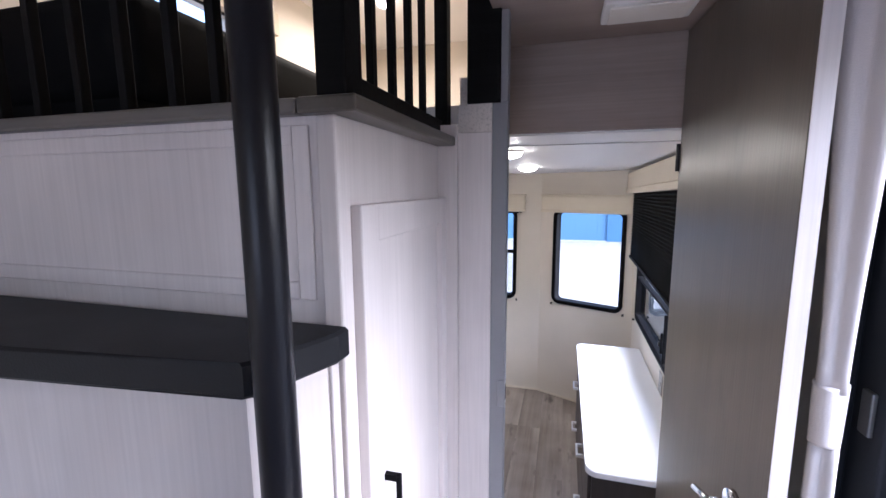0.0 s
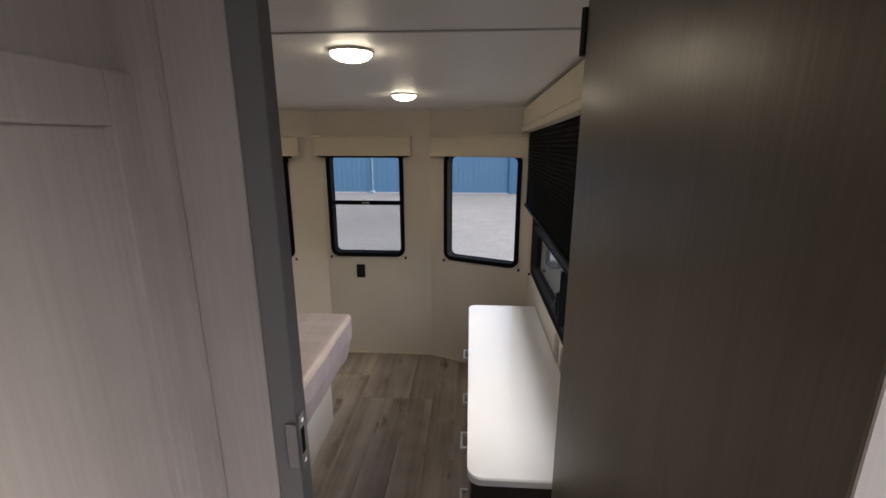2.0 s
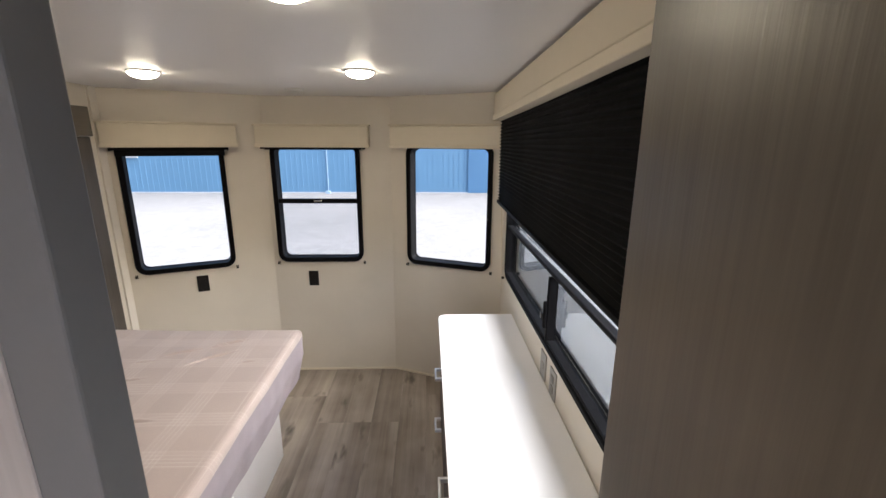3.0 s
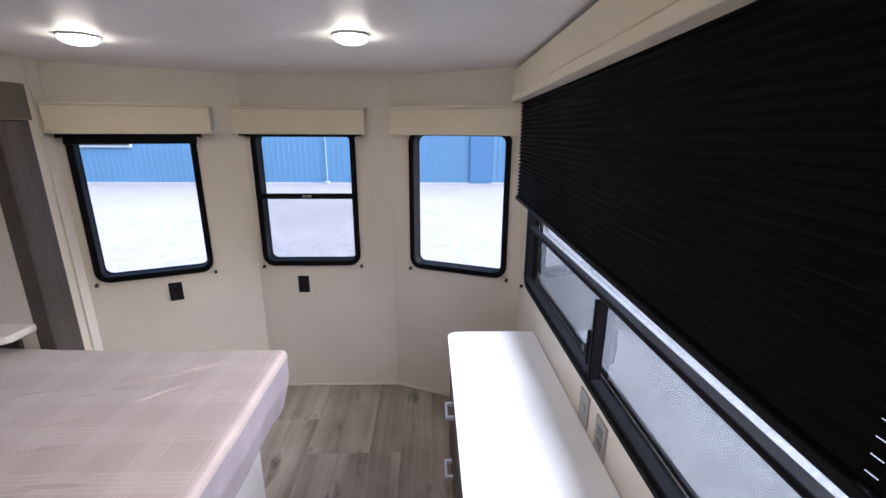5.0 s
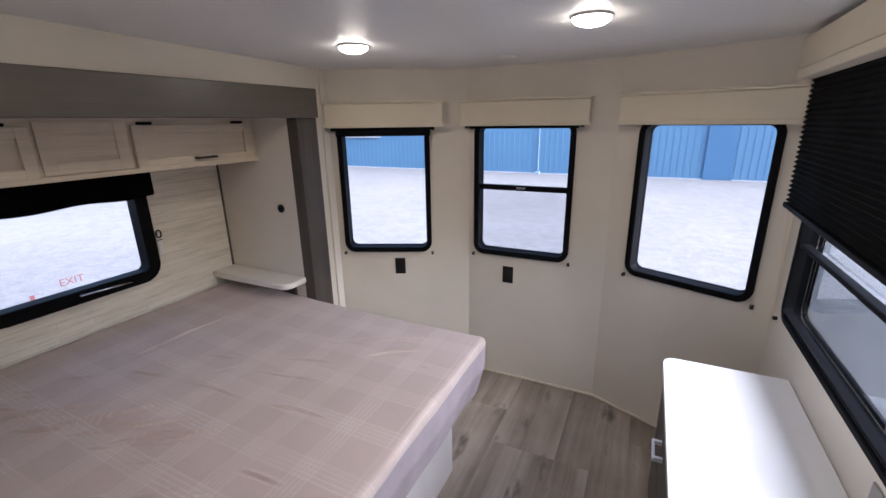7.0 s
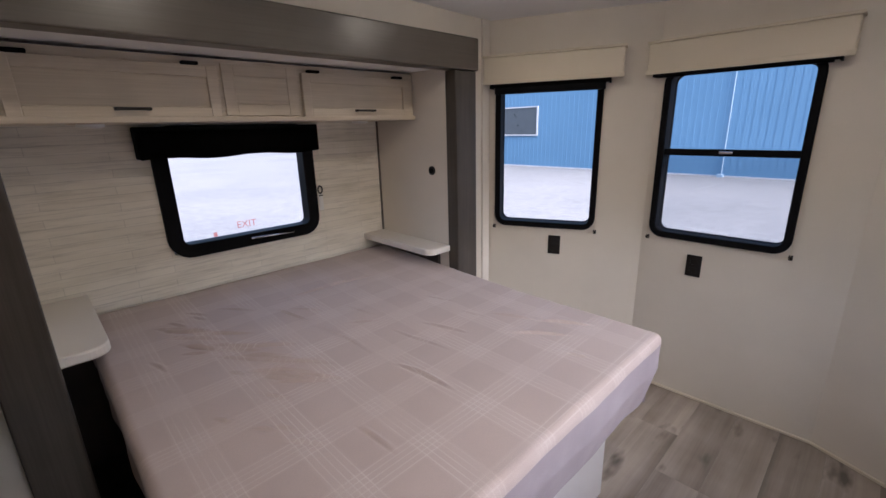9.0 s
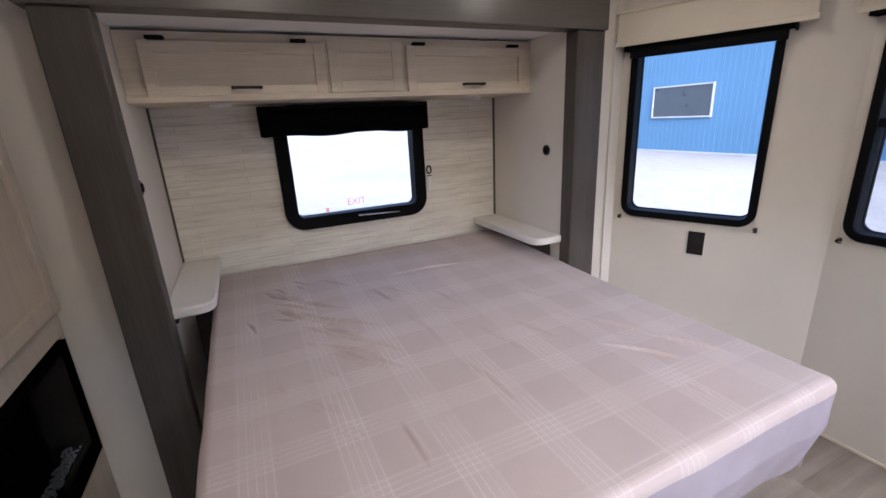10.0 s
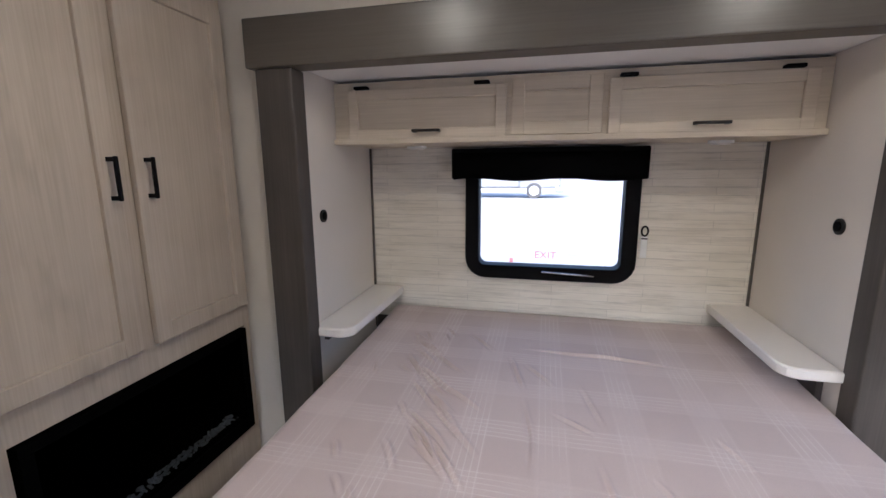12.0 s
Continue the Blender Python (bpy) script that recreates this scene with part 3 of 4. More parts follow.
valance(MA, -0.012, 0.745)
valance(MB, -0.035, 0.745)
valance(MC, 0.03, LC - 0.01)
roller(MA, 0.03, 0.675, 1.735, 0.058)
roller(MB, 0.0, 0.70, 1.745, 0.03)
for m, u0, u1 in ((MA, 0.047, 0.646), (MB, 0.039, 0.664), (MC, 0.125, 0.75)):
    for u in (u0 - 0.004, u1 + 0.004):
        s = thing("shade_cord_stop", m @ Vector((u, 0, 0.886)), "small dark cord stop screwed to the wall", "cord stop", "cord stops")
        bm = cylinder(bmesh.new(), (u, -0.016, 0.89), (u, 0.0, 0.89), 0.009, 10)
        bmesh.ops.transform(bm, matrix=m, verts=bm.verts)
        part("knob", bm, BRONZE, s)
        bm = cylinder(bmesh.new(), (u, -0.012, 0.89), (u, -0.02, 1.735), 0.0013, 6)
        bmesh.ops.transform(bm, matrix=m, verts=bm.verts)
        part("cord", bm, FABRIC, s, "thin cream cord")
        part("cord_tail", tail(m, u), FABRIC, s, "loose end of the cord")
        part("screw_plate", boxed(u - 0.008, u + 0.008, -0.004, 0.0, 0.878, 0.902, bevel=0.001, m=m), BRONZE, s)

long_valance = thing("side_valance", (XR - 0.05, 2.6, 1.903), "long cream fabric-covered box valance over the side window", "valance")


def rising(bm, k=0.028, y0=3.69):
    """Tilts a level part to run along with the falling ceiling."""
    for v in bm.verts:
        v.co.z += k * (y0 - v.co.y)
    return bm


part("box", rising(boxed(XR - 0.10, XR - 0.001, 1.56, 3.69, 1.937, 2.052, bevel=0.005)), FABRIC, long_valance)
part("lower_hem", rising(boxed(XR - 0.106, XR - 0.001, 1.56, 3.692, 1.899, 1.935, bevel=0.004)), FABRIC, long_valance)
SHX = XR - 0.052
SHADE_TOP, SHADE_Y0, SHADE_Y1, PLEATS = 1.925, 1.585, 3.68, 26


def shade_low(y):
    """The lower edge hangs slightly crooked."""
    return 1.362 + 0.0195 * (y - 1.77)


def pleats(bm, ya, yb, slot=0.0):
    """A stretch of folded cloth; with slot, each fold has a cord slit of that height."""
    for k in range(2 * PLEATS):
        for f0, f1 in ((0.0, 1.0),) if not slot else ((0.0, 0.5 - slot / 2), (0.5 + slot / 2, 1.0)):
            quad = []
            for y, f in ((ya, f0), (ya, f1), (yb, f1), (yb, f0)):
                top = SHADE_TOP + 0.02 * (SHADE_Y1 - y)
                z = top + (shade_low(y) + 0.02 - top) * (k + f) / (2 * PLEATS)
                side = -1 + 2 * f if k % 2 == 0 else 1 - 2 * f
                quad.append(bm.verts.new((SHX - 0.0065 * side, y, z)))
            bm.faces.new(quad)


bm = bmesh.new()
SLITS = (1.752,)
cuts = [SHADE_Y1]
for y in SLITS[::-1]:
    cuts += [y + 0.008, y - 0.008]
cuts.append(SHADE_Y0)
for k, (ya, yb) in enumerate(zip(cuts, cuts[1:])):
    pleats(bm, ya, yb, 0.10 if k % 2 else 0.0)
bmesh.ops.remove_doubles(bm, verts=bm.verts, dist=0.0004)
bmesh.ops.solidify(bm, geom=list(bm.faces), thickness=0.0015)
pleated = thing("pleated_shade", (SHX, 2.6, 1.38), "black pleated cloth shade half lowered over the side window", "pleated shade")
part("cloth", bm, CLOTHBLACK, pleated)
bm = boxed(SHX - 0.012, SHX + 0.012, SHADE_Y0, SHADE_Y1, 0.0, 0.02, bevel=0.003)
for v in bm.verts:
    v.co.z += shade_low(v.co.y)
part("bottom_rail", bm, BLACK, pleated)
part("head_rail", rising(boxed(SHX - 0.016, SHX + 0.016, SHADE_Y0, SHADE_Y1, 1.93, 1.95, bevel=0.003), 0.02, SHADE_Y1), BLACK, pleated)
for k, y in enumerate((3.695, 3.705)):
    bm = bmesh.new()
    last = None
    for j in range(13):
        f = j / 12
        q = (XR - 0.045 + 0.035 * f, y + (0.012 if k else -0.006) * math.sin(f * math.pi), 1.90 - (1.02 - 0.04 * k) * f)
        if last:
            cylinder(bm, last, q, 0.0016, 6)
        last = q
    part("cord", bm, FABRIC, pleated, "thin slack cream cord")
side_stop = thing("shade_cord_stop", (XR - 0.02, 3.70, 0.87), "small dark cord stop screwed to the wall", "cord stop", "cord stops")
part("knob", cylinder(bmesh.new(), (XR - 0.016, 3.66, 0.90), (XR, 3.66, 0.90), 0.009, 10), BRONZE, side_stop)


# ---- slide-out trim ----
structure("slide_trim_header", boxed(XL - 0.005, XL + 0.09, 1.437, 3.535, 1.794, 1.955, bevel=0.006), TRIM_H, "grey-brown wood header board over the bed recess", "trim")
structure("slide_trim_post", boxed(XL - 0.005, XL + 0.075, 1.463, NL + 0.028, 0.0, 1.793, bevel=0.006), TRIM, "grey-brown wood post beside the bed recess", "trim")
structure("slide_trim_post", boxed(XL - 0.005, XL + 0.075, NR - 0.004, 3.53, 0.0, 1.793, bevel=0.006), TRIM, "grey-brown wood post beside the bed recess", "trim")
structure("corner_trim", boxed(XL, XL + 0.012, 3.66, 3.72, 0.0, ROOM_H), NICHE, "pale strip in the wall corner", "trim")


# ---- cabinet doors ----
def panel_door(name, m, u0, u1, z0, z1, parent, material, rail=0.055, proud=0.02):
    """A framed door: a backing panel, two stiles and two rails; y of m points away from the viewer."""
    d = part(name, boxed(u0 + 0.004, u1 - 0.004, -proud * 0.35, -0.0005, z0 + 0.004, z1 - 0.004, m=m), material, parent)
    for a, b in ((u0, u0 + rail), (u1 - rail, u1)):
        part("stile", boxed(a, b, -proud, -0.0005, z0, z1, bevel=0.003, m=m), material, d)
    for a, b in ((z0, z0 + rail), (z1 - rail, z1)):
        part("rail", boxed(u0 + rail - 0.001, u1 - rail + 0.001, -proud + 0.001, -0.0005, a, b, bevel=0.003, m=m), material, d)
    return d


def bar_handle(m, u, z, length, parent, material, upright=False, proud=0.02, thick=0.011):
    def seg(a0, a1, y0, y1, b):
        return (b - thick / 2, b + thick / 2, y0, y1, a0, a1) if upright else (a0, a1, y0, y1, b - thick / 2, b + thick / 2)
    c, o = (z, u) if upright else (u, z)
    bm = boxed(*seg(c - length / 2, c + length / 2, -proud - 0.032, -proud - 0.022, o), bevel=0.003)
    for s in (-1, 1):
        box(bm, *seg(c + s * (length / 2 - 0.008) - 0.006, c + s * (length / 2 - 0.008) + 0.006, -proud - 0.024, -proud + 0.001, o))
    bmesh.ops.transform(bm, matrix=m, verts=bm.verts)
    return part("handle", bm, material, parent, "dark metal bar handle" if material is not NICKEL else "pale nickel pull handle")


# closet with an electric fireplace, on the partition
MCL = Matrix(((-1, 0, 0, 0), (0, -1, 0, 1.30), (0, 0, 1, 0), (0, 0, 0, 1)))     # x mirrored, y into the closet
closet = thing("closet", (-1.23, 1.05, 0.0), "tall whitewashed wood closet with two doors over a fireplace", "closet")
part("lower_body", boxed(-1.70, -0.752, 0.80, 1.298, 0.0, 0.395), WHITEWASH_SHADED, closet)
part("upper_body", boxed(-1.70, -0.752, 0.80, 1.298, 0.835, 2.08), WHITEWASH_SHADED, closet)
part("side_post", boxed(-1.70, -1.67, 0.80, 1.298, 0.395, 0.835), WHITEWASH_SHADED, closet)
part("side_post", boxed(-0.875, -0.752, 0.80, 1.298, 0.395, 0.835), WHITEWASH_SHADED, closet)
d2 = panel_door("door", MCL, 1.268, 1.678, 0.925, 2.0, closet, WHITEWASH_SHADED)
d1 = panel_door("door", MCL, 0.81, 1.218, 0.925, 2.0, closet, WHITEWASH_SHADED)
bar_handle(MCL, 1.305, 1.43, 0.12, d2, BLACK, True)
bar_handle(MCL, 1.222 - 0.03, 1.43, 0.12, d1, BLACK, True)
fire = thing("electric_fireplace", (-1.27, 1.2, 0.395), "black glass electric fireplace built into the closet", "fireplace")
part("case", boxed(-1.665, -0.88, 1.05, 1.06, 0.40, 0.83), BLACK, fire)
fr = bmesh.new()
box(fr, -1.662, -0.885, 1.285, 1.312, 0.40, 0.455, bevel=0.002)
box(fr, -1.662, -0.885, 1.285, 1.312, 0.80, 0.828, bevel=0.002)
box(fr, -1.662, -1.63, 1.285, 1.312, 0.455, 0.80, bevel=0.002)
box(fr, -0.917, -0.885, 1.285, 1.312, 0.455, 0.80, bevel=0.002)
part("frame", fr, FIREGLASS, fire)
part("glass", boxed(-1.63, -0.917, 1.302, 1.306, 0.455, 0.80), glassy("smoked_glass", (0.42, 0.43, 0.44), 1.0, 0.25), fire)
part("back_glass", boxed(-1.66, -0.885, 1.10, 1.104, 0.40, 0.83), FIREGLASS, fire)
for xa, xb in ((-1.662, -1.652), (-0.893, -0.885)):
    part("side_liner", boxed(xa, xb, 1.104, 1.284, 0.43, 0.83), FIREGLASS, fire)
part("top_liner", boxed(-1.651, -0.894, 1.104, 1.284, 0.818, 0.83), FIREGLASS, fire)
part("hearth_tray", boxed(-1.66, -0.885, 1.104, 1.28, 0.40, 0.455), FIREGLASS, fire)
rng = random.Random(4)
bm = bmesh.new()
for k in range(420):
    r = rng.uniform(0.0035, 0.007)
    got = bmesh.ops.create_icosphere(bm, subdivisions=1, radius=r)
    bmesh.ops.transform(bm, matrix=Matrix.Translation((rng.uniform(-1.61, -0.94), rng.uniform(1.238, 1.276), 0.455 + rng.uniform(0.3, 1.6) * r)) @ Euler((rng.random() * 6, rng.random() * 6, 0)).to_matrix().to_4x4(), verts=got["verts"])
tagged(part("glass_pebbles", bm, EMBER, fire, "bed of grey glass pebbles"), kind="stuff")

# overhead cabinet in the recess
MO = Matrix(((0, -1, 0, -2.0), (1, 0, 0, 0), (0, 0, 1, 0), (0, 0, 0, 1)))      # u = world y, y into the wall (-x)
over = thing("overhead_cabinet", (-2.18, 2.475, 1.555), "whitewashed overhead cabinet with two lift-up doors above the bed", "cabinet")
part("body", boxed(NB + 0.002, -2.0, NL + 0.002, NR - 0.002, 1.575, 1.80), WHITEWASH_H_LIT, over)
part("lower_lip", boxed(NB + 0.002, -1.978, NL + 0.002, NR - 0.002, 1.552, 1.574, bevel=0.003), WHITEWASH_H_LIT, over)
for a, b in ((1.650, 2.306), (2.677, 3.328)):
    d = panel_door("door", MO, a, b, 1.568, 1.768, over, WHITEWASH_H_LIT, rail=0.042)
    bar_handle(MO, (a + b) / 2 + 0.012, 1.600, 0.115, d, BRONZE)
panel_door("centre_panel", MO, 2.325, 2.658, 1.576, 1.786, over, WHITEWASH_H_LIT, rail=0.05, proud=0.008)
for y in (1.71, 2.21, 2.74, 3.25):
    part("hinge", boxed(-2.03, -1.972, y - 0.03, y + 0.03, 1.769, 1.782, bevel=0.004), BLACK, over, "dark hinge cover")
for y in (1.88, 3.13):
    p = thing("puck_light", (-2.2, y, 1.54), "small unlit white puck light under the cabinet", "puck light", "reading lights")
    part("rim", cylinder(bmesh.new(), (-2.2, y, 1.541), (-2.2, y, 1.552), 0.045, 24), WHITEPLASTIC, p, "", True)
    part("lens", cylinder(bmesh.new(), (-2.2, y, 1.536), (-2.2, y, 1.541), 0.033, 24), SHELF, p, "", True)

# the roller of the exit window
ex = thing("roller_shade", (NB + 0.05, 2.455, 1.39), "black cloth roller shade partly lowered over the exit window", "roller shade", "roller shades")
part("cassette", boxed(NB + 0.035, NB + 0.085, 2.025, 2.898, 1.40, 1.540, bevel=0.006), CLOTHBLACK, ex)
bm = bmesh.new()
prev = None
for k in range(41):
    y = 2.035 + 0.855 * k / 40
    zb = 1.40 + 0.006 * math.sin(k * 0.33) - 0.004
    row = [bm.verts.new((NB + 0.088 + 0.003 * math.sin(k * 0.5 + j), y, 1.52 + (zb - 1.52) * j / 4)) for j in range(5)]
    if prev:
        for j in range(4):
            bm.faces.new((prev[j], row[j], row[j + 1], prev[j + 1]))
    prev = row
bmesh.ops.solidify(bm, geom=list(bm.faces), thickness=0.002)
part("cloth", bm, CLOTHBLACK, ex, "", True)


# grommets on the recess panels
def grommet(y, side):
    g = thing("wall_switch", (-1.85, y, 1.255), "round dark bronze switch on the recess panel", "switch", "recess switches")
    part("ring", cylinder(bmesh.new(), (-1.85, y, 1.262), (-1.85, y + side * 0.006, 1.262), 0.026, 24), BRONZE, g)
    part("button", cylinder(bmesh.new(), (-1.85, y + side * 0.006, 1.262), (-1.85, y + side * 0.011, 1.262), 0.016, 20), BLACK, g)


grommet(NL, 1)
grommet(NR, -1)


# ledges beside the bed
def ledge(y0, y1, wall_low):
    pts = [(NB + 0.002, y0 if wall_low else y1), (NB + 0.002, y1 if wall_low else y0)]
    inner, outer = (y1, y0) if wall_low else (y0, y1)
    r, x1 = 0.06, -1.712
    s = 1 if wall_low else -1
    for k in range(7):
        a = radians(90 * k / 6)
        pts.append((x1 - r + r * math.sin(a), inner - s * (r - r * math.cos(a))))
    pts.append((x1, outer))
    return pts


for y0, y1, low in ((NL + 0.002, NL + 0.165, True), (NR - 0.165, NR - 0.002, False)):
    t = thing("bedside_ledge", (-2.0, (y0 + y1) / 2, 0.795), "pale laminate ledge with a rounded corner beside the bed", "shelf", "bedside ledges")
    part("board", slab(ledge(y0, y1, low), 0.795, 0.832), SHELF, t)
    yb = y0 if low else y1
    # dark strip added below the board to draw the shadow under the ledge
    part("shade_strip", boxed(NB + 0.01, -1.8, min(yb, yb + (0.02 if low else -0.02)), max(yb, yb + (0.02 if low else -0.02)), 0.745 if low else 0.60, 0.794), DARKWOOD, t)

# ---- bed ----
BX0, BX1, BY0, BY1, BTOP, BHEM = NB + 0.03, -0.492, 1.70, 3.358, 0.69, 0.37
bed = thing("bed", (-1.4, 2.5, 0.0), "queen bed with a mattress under a mauve plaid sheet", "bed")
part("base", boxed(NB + 0.06, -0.586, 1.90, 3.112, 0.0, 0.36, bevel=0.006), BEDBASE, bed, "pale grey panelled bed base")
part("mattress", boxed(BX0 + 0.01, BX1 - 0.05, BY0 + 0.05, BY1 - 0.05, 0.38, BTOP - 0.04, bevel=0.03), WHITEPLASTIC, bed)
part("base_latch", boxed(-0.585, -0.575, 2.42, 2.46, 0.24, 0.30, bevel=0.004), WHITEPLASTIC, bed, "small white latch on the base")
part("base_latch", boxed(-0.585, -0.577, 2.50, 2.515, 0.25, 0.30, bevel=0.003), WHITEPLASTIC, bed, "narrow white latch on the base")
rng = random.Random(11)
CREASES = []      # start, end, height


def fold(x0, y0, x1, y1, amp):
    CREASES.append((x0, y0, x1, y1, amp))


for k in range(19):      # fan of tight parallel folds near the head, on the closet side
    x, y, a, n = -2.03 + 0.040 * k, 1.91 + 0.013 * k + rng.uniform(-0.05, 0.04), radians(rng.uniform(30, 50)), rng.uniform(0.16, 0.34)
    fold(x, y, x + n * math.cos(a), y + n * math.sin(a), rng.uniform(0.009, 0.014))
for k in range(12):      # their smaller neighbours
    x, y, a, n = rng.uniform(-2.15, -1.0), rng.uniform(1.82, 2.05), radians(rng.uniform(20, 60)), rng.uniform(0.08, 0.16)
    fold(x, y, x + n * math.cos(a), y + n * math.sin(a), 0.007)
for f in ((-1.95, 2.36, -1.90, 3.02, 0.010), (-1.86, 2.35, -1.62, 2.42, 0.010), (-1.82, 2.41, -1.66, 2.52, 0.007), (-1.12, 2.47, -0.83, 2.51, 0.012),
          (-1.14, 3.02, -0.93, 3.12, 0.011), (-0.95, 3.10, -0.72, 3.24, 0.012), (-0.98, 2.92, -0.74, 3.10, 0.010), (-1.30, 2.75, -1.06, 2.83, 0.008),
          (-1.52, 2.50, -1.42, 2.64, 0.006), (-0.94, 2.18, -0.74, 2.20, 0.008), (-1.62, 2.42, -1.20, 2.46, 0.005), (-1.35, 2.62, -1.02, 2.68, 0.005),
          (-1.75, 1.83, -1.62, 1.87, 0.006), (-1.25, 2.95, -1.10, 2.99, 0.006), (-0.72, 2.95, -0.60, 2.98, 0.006), (-2.05, 2.15, -1.88, 2.30, 0.007), (-1.70, 2.60, -1.45, 2.66, 0.005), (-1.50, 2.95, -1.32, 3.01, 0.005)):
    fold(*f)


def crease(x, y):
    """Height of the folds at arrays of places: a sharp crevice between a high and a low crest."""
    h = np.zeros_like(x)
    for x0, y0, x1, y1, amp in CREASES:
        half, a = math.hypot(x1 - x0, y1 - y0) / 2, math.atan2(y1 - y0, x1 - x0)
        dx, dy = x - (x0 + x1) / 2, y - (y0 + y1) / 2
        l, d = dx * math.cos(a) + dy * math.sin(a), -dx * math.sin(a) + dy * math.cos(a)
        d = d + 0.05 * l * l / half + 0.003 * np.sin(l * 21 + x0 * 40)
        fade = np.clip(1.0 - (l / half) ** 2, 0.0, 1.0)
        h += amp * fade ** 1.5 * (0.72 * np.exp(-((d - 0.007) / 0.0075) ** 2) - 0.62 * np.exp(-((d + 0.004) / 0.0058) ** 2))
    return h


R = 0.032
over_len = (BTOP - BHEM - R) + R * math.pi / 2
step = 0.0033
ix0, ix1, iy0, iy1 = BX0, BX1 - R, BY0 + R, BY1 - R
nx, ny = int((ix1 - ix0 + over_len) / step), int((iy1 - iy0 + 2 * over_len) / step)
gx = ix0 + (ix1 - ix0 + over_len) * np.arange(nx + 1) / nx
gy = iy0 - over_len + (iy1 - iy0 + 2 * over_len) * np.arange(ny + 1) / ny
FOLDS = crease(*np.meshgrid(gx, gy, indexing="ij"))
verts, faces, hung = [], [], []
for i in range(nx + 1):
    for j in range(ny + 1):
        sx, sy = ix0 + (ix1 - ix0 + over_len) * i / nx, iy0 - over_len + (iy1 - iy0 + 2 * over_len) * j / ny
        px, py = min(sx, ix1), min(max(sy, iy0), iy1)
        ex_, ey_ = sx - px, sy - py
        e = math.hypot(ex_, ey_)
        n1 = noise.noise(Vector((sx * 3, sy * 3, 0.3)))
        n2 = noise.noise(Vector((sx * 9, sy * 9, 1.3)))
        if e < 1e-6:
            x, y, z = sx, sy, BTOP
        else:
            dx, dy = ex_ / e, ey_ / e
            e = min(e, over_len)
            if e < R * math.pi / 2:
                out, down = R * math.sin(e / R), R * (1 - math.cos(e / R))
            else:
                out, down = R, R + e - R * math.pi / 2
            ripple = 0.012 * noise.noise(Vector((px * 7, py * 7, down * 1.5))) * min(1, down / 0.1)
            if e >= over_len:
                down += 0.015 * noise.noise(Vector((px * 4, py * 4, 5.0)))
            tuck = 0.04 * max(0.0, down - 0.15) / 0.15
            out += ripple - tuck
            x, y, z = px + dx * out, py + dy * out, BTOP - down
        z += 0.042 * min(1.0, max(0.0, (-1.2 - sx) / 1.1))      # fuller towards the head
        z += (FOLDS[i, j] + 0.004 * n1 + 0.0015 * n2) * (1.0 if e < 0.03 else 0.5)
        verts.append((x, y, z))
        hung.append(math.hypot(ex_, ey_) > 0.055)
for i in range(nx):
    for j in range(ny):
        a = i * (ny + 1) + j
        faces.append((a, a + ny + 1, a + ny + 2, a + 1))
me = bpy.data.meshes.new("bed_sheet")
me.from_pydata(verts, [], faces)
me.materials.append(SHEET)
# hanging sides: no plaid, and shade put into the colour
me.materials.append(SHADED_SIDE)
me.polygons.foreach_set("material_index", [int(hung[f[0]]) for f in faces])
me.polygons.foreach_set("use_smooth", [True] * len(me.polygons))
sheet = tagged(new("bed_sheet", me), "creased mauve plaid sheet stretched over the mattress", "bed sheet")

# ---- dresser ----
DX, DY0, DY1, DZ = 0.316, 1.825, 3.35, 0.774
dresser = thing("dresser", (0.55, 2.58, 0.0), "dark brown low dresser with pale nickel drawer pulls", "dresser")
part("body", boxed(DX + 0.03, XR - 0.003, DY0 + 0.03, DY1 - 0.02, 0.0, DZ - 0.034), DARKWOOD, dresser)
MD = Matrix(((0, 1, 0, DX + 0.03), (-1, 0, 0, 0), (0, 0, 1, 0), (0, 0, 0, 1)))      # u = -world y, y into the dresser
for c in range(2):
    y1 = DY1 - 0.03 - c * 0.728
    y0 = y1 - 0.718
    for z0, z1, zh in ((0.43, 0.73, 0.645), (0.12, 0.42, 0.355)):
        d = part("drawer", boxed(-y1, -y0, -0.016, -0.0005, z0, z1, bevel=0.003, m=MD), DARKWOOD, dresser)
        bar_handle(MD, -(y0 + y1) / 2 + 0.07, zh, 0.105, d, NICKEL, False, 0.026, 0.015)
pts = []
r = 0.05
for cx, cy, a0 in ((XR - 0.003, DY1, None), (DX + r, DY1 - r, 90), (DX + r, DY0 + r, 180), (XR - 0.003, DY0, None)):
    if a0 is None:
        pts.append((cx, cy))
    else:
        for k in range(7):
            a = radians(a0 + 15 * k)
            pts.append((cx + r * math.cos(a), cy + r * math.sin(a)))
part("top", slab(pts, DZ - 0.033, DZ, 0.005), COUNTER, dresser, "glossy white laminate top")


# ---- outlets ----
def outlet(m, u, z, material, label, w=0.072, h=0.116, toggles=2):
    o = thing("wall_outlet", m @ Vector((u, 0, z - h / 2)), label, "outlet", "wall outlets")
    part("plate", boxed(u - w / 2, u + w / 2, -0.006, -0.0002, z - h / 2, z + h / 2, bevel=0.002, m=m), material, o)
    for k in range(toggles):
        dz = (k - (toggles - 1) / 2) * 0.045
        part("socket", boxed(u - 0.016, u + 0.016, -0.009, -0.005, z + dz - 0.015, z + dz + 0.015, bevel=0.002, m=m), BRONZE if material is BRONZE else (GREYPLATE if toggles == 1 else TAUPEDARK), o)


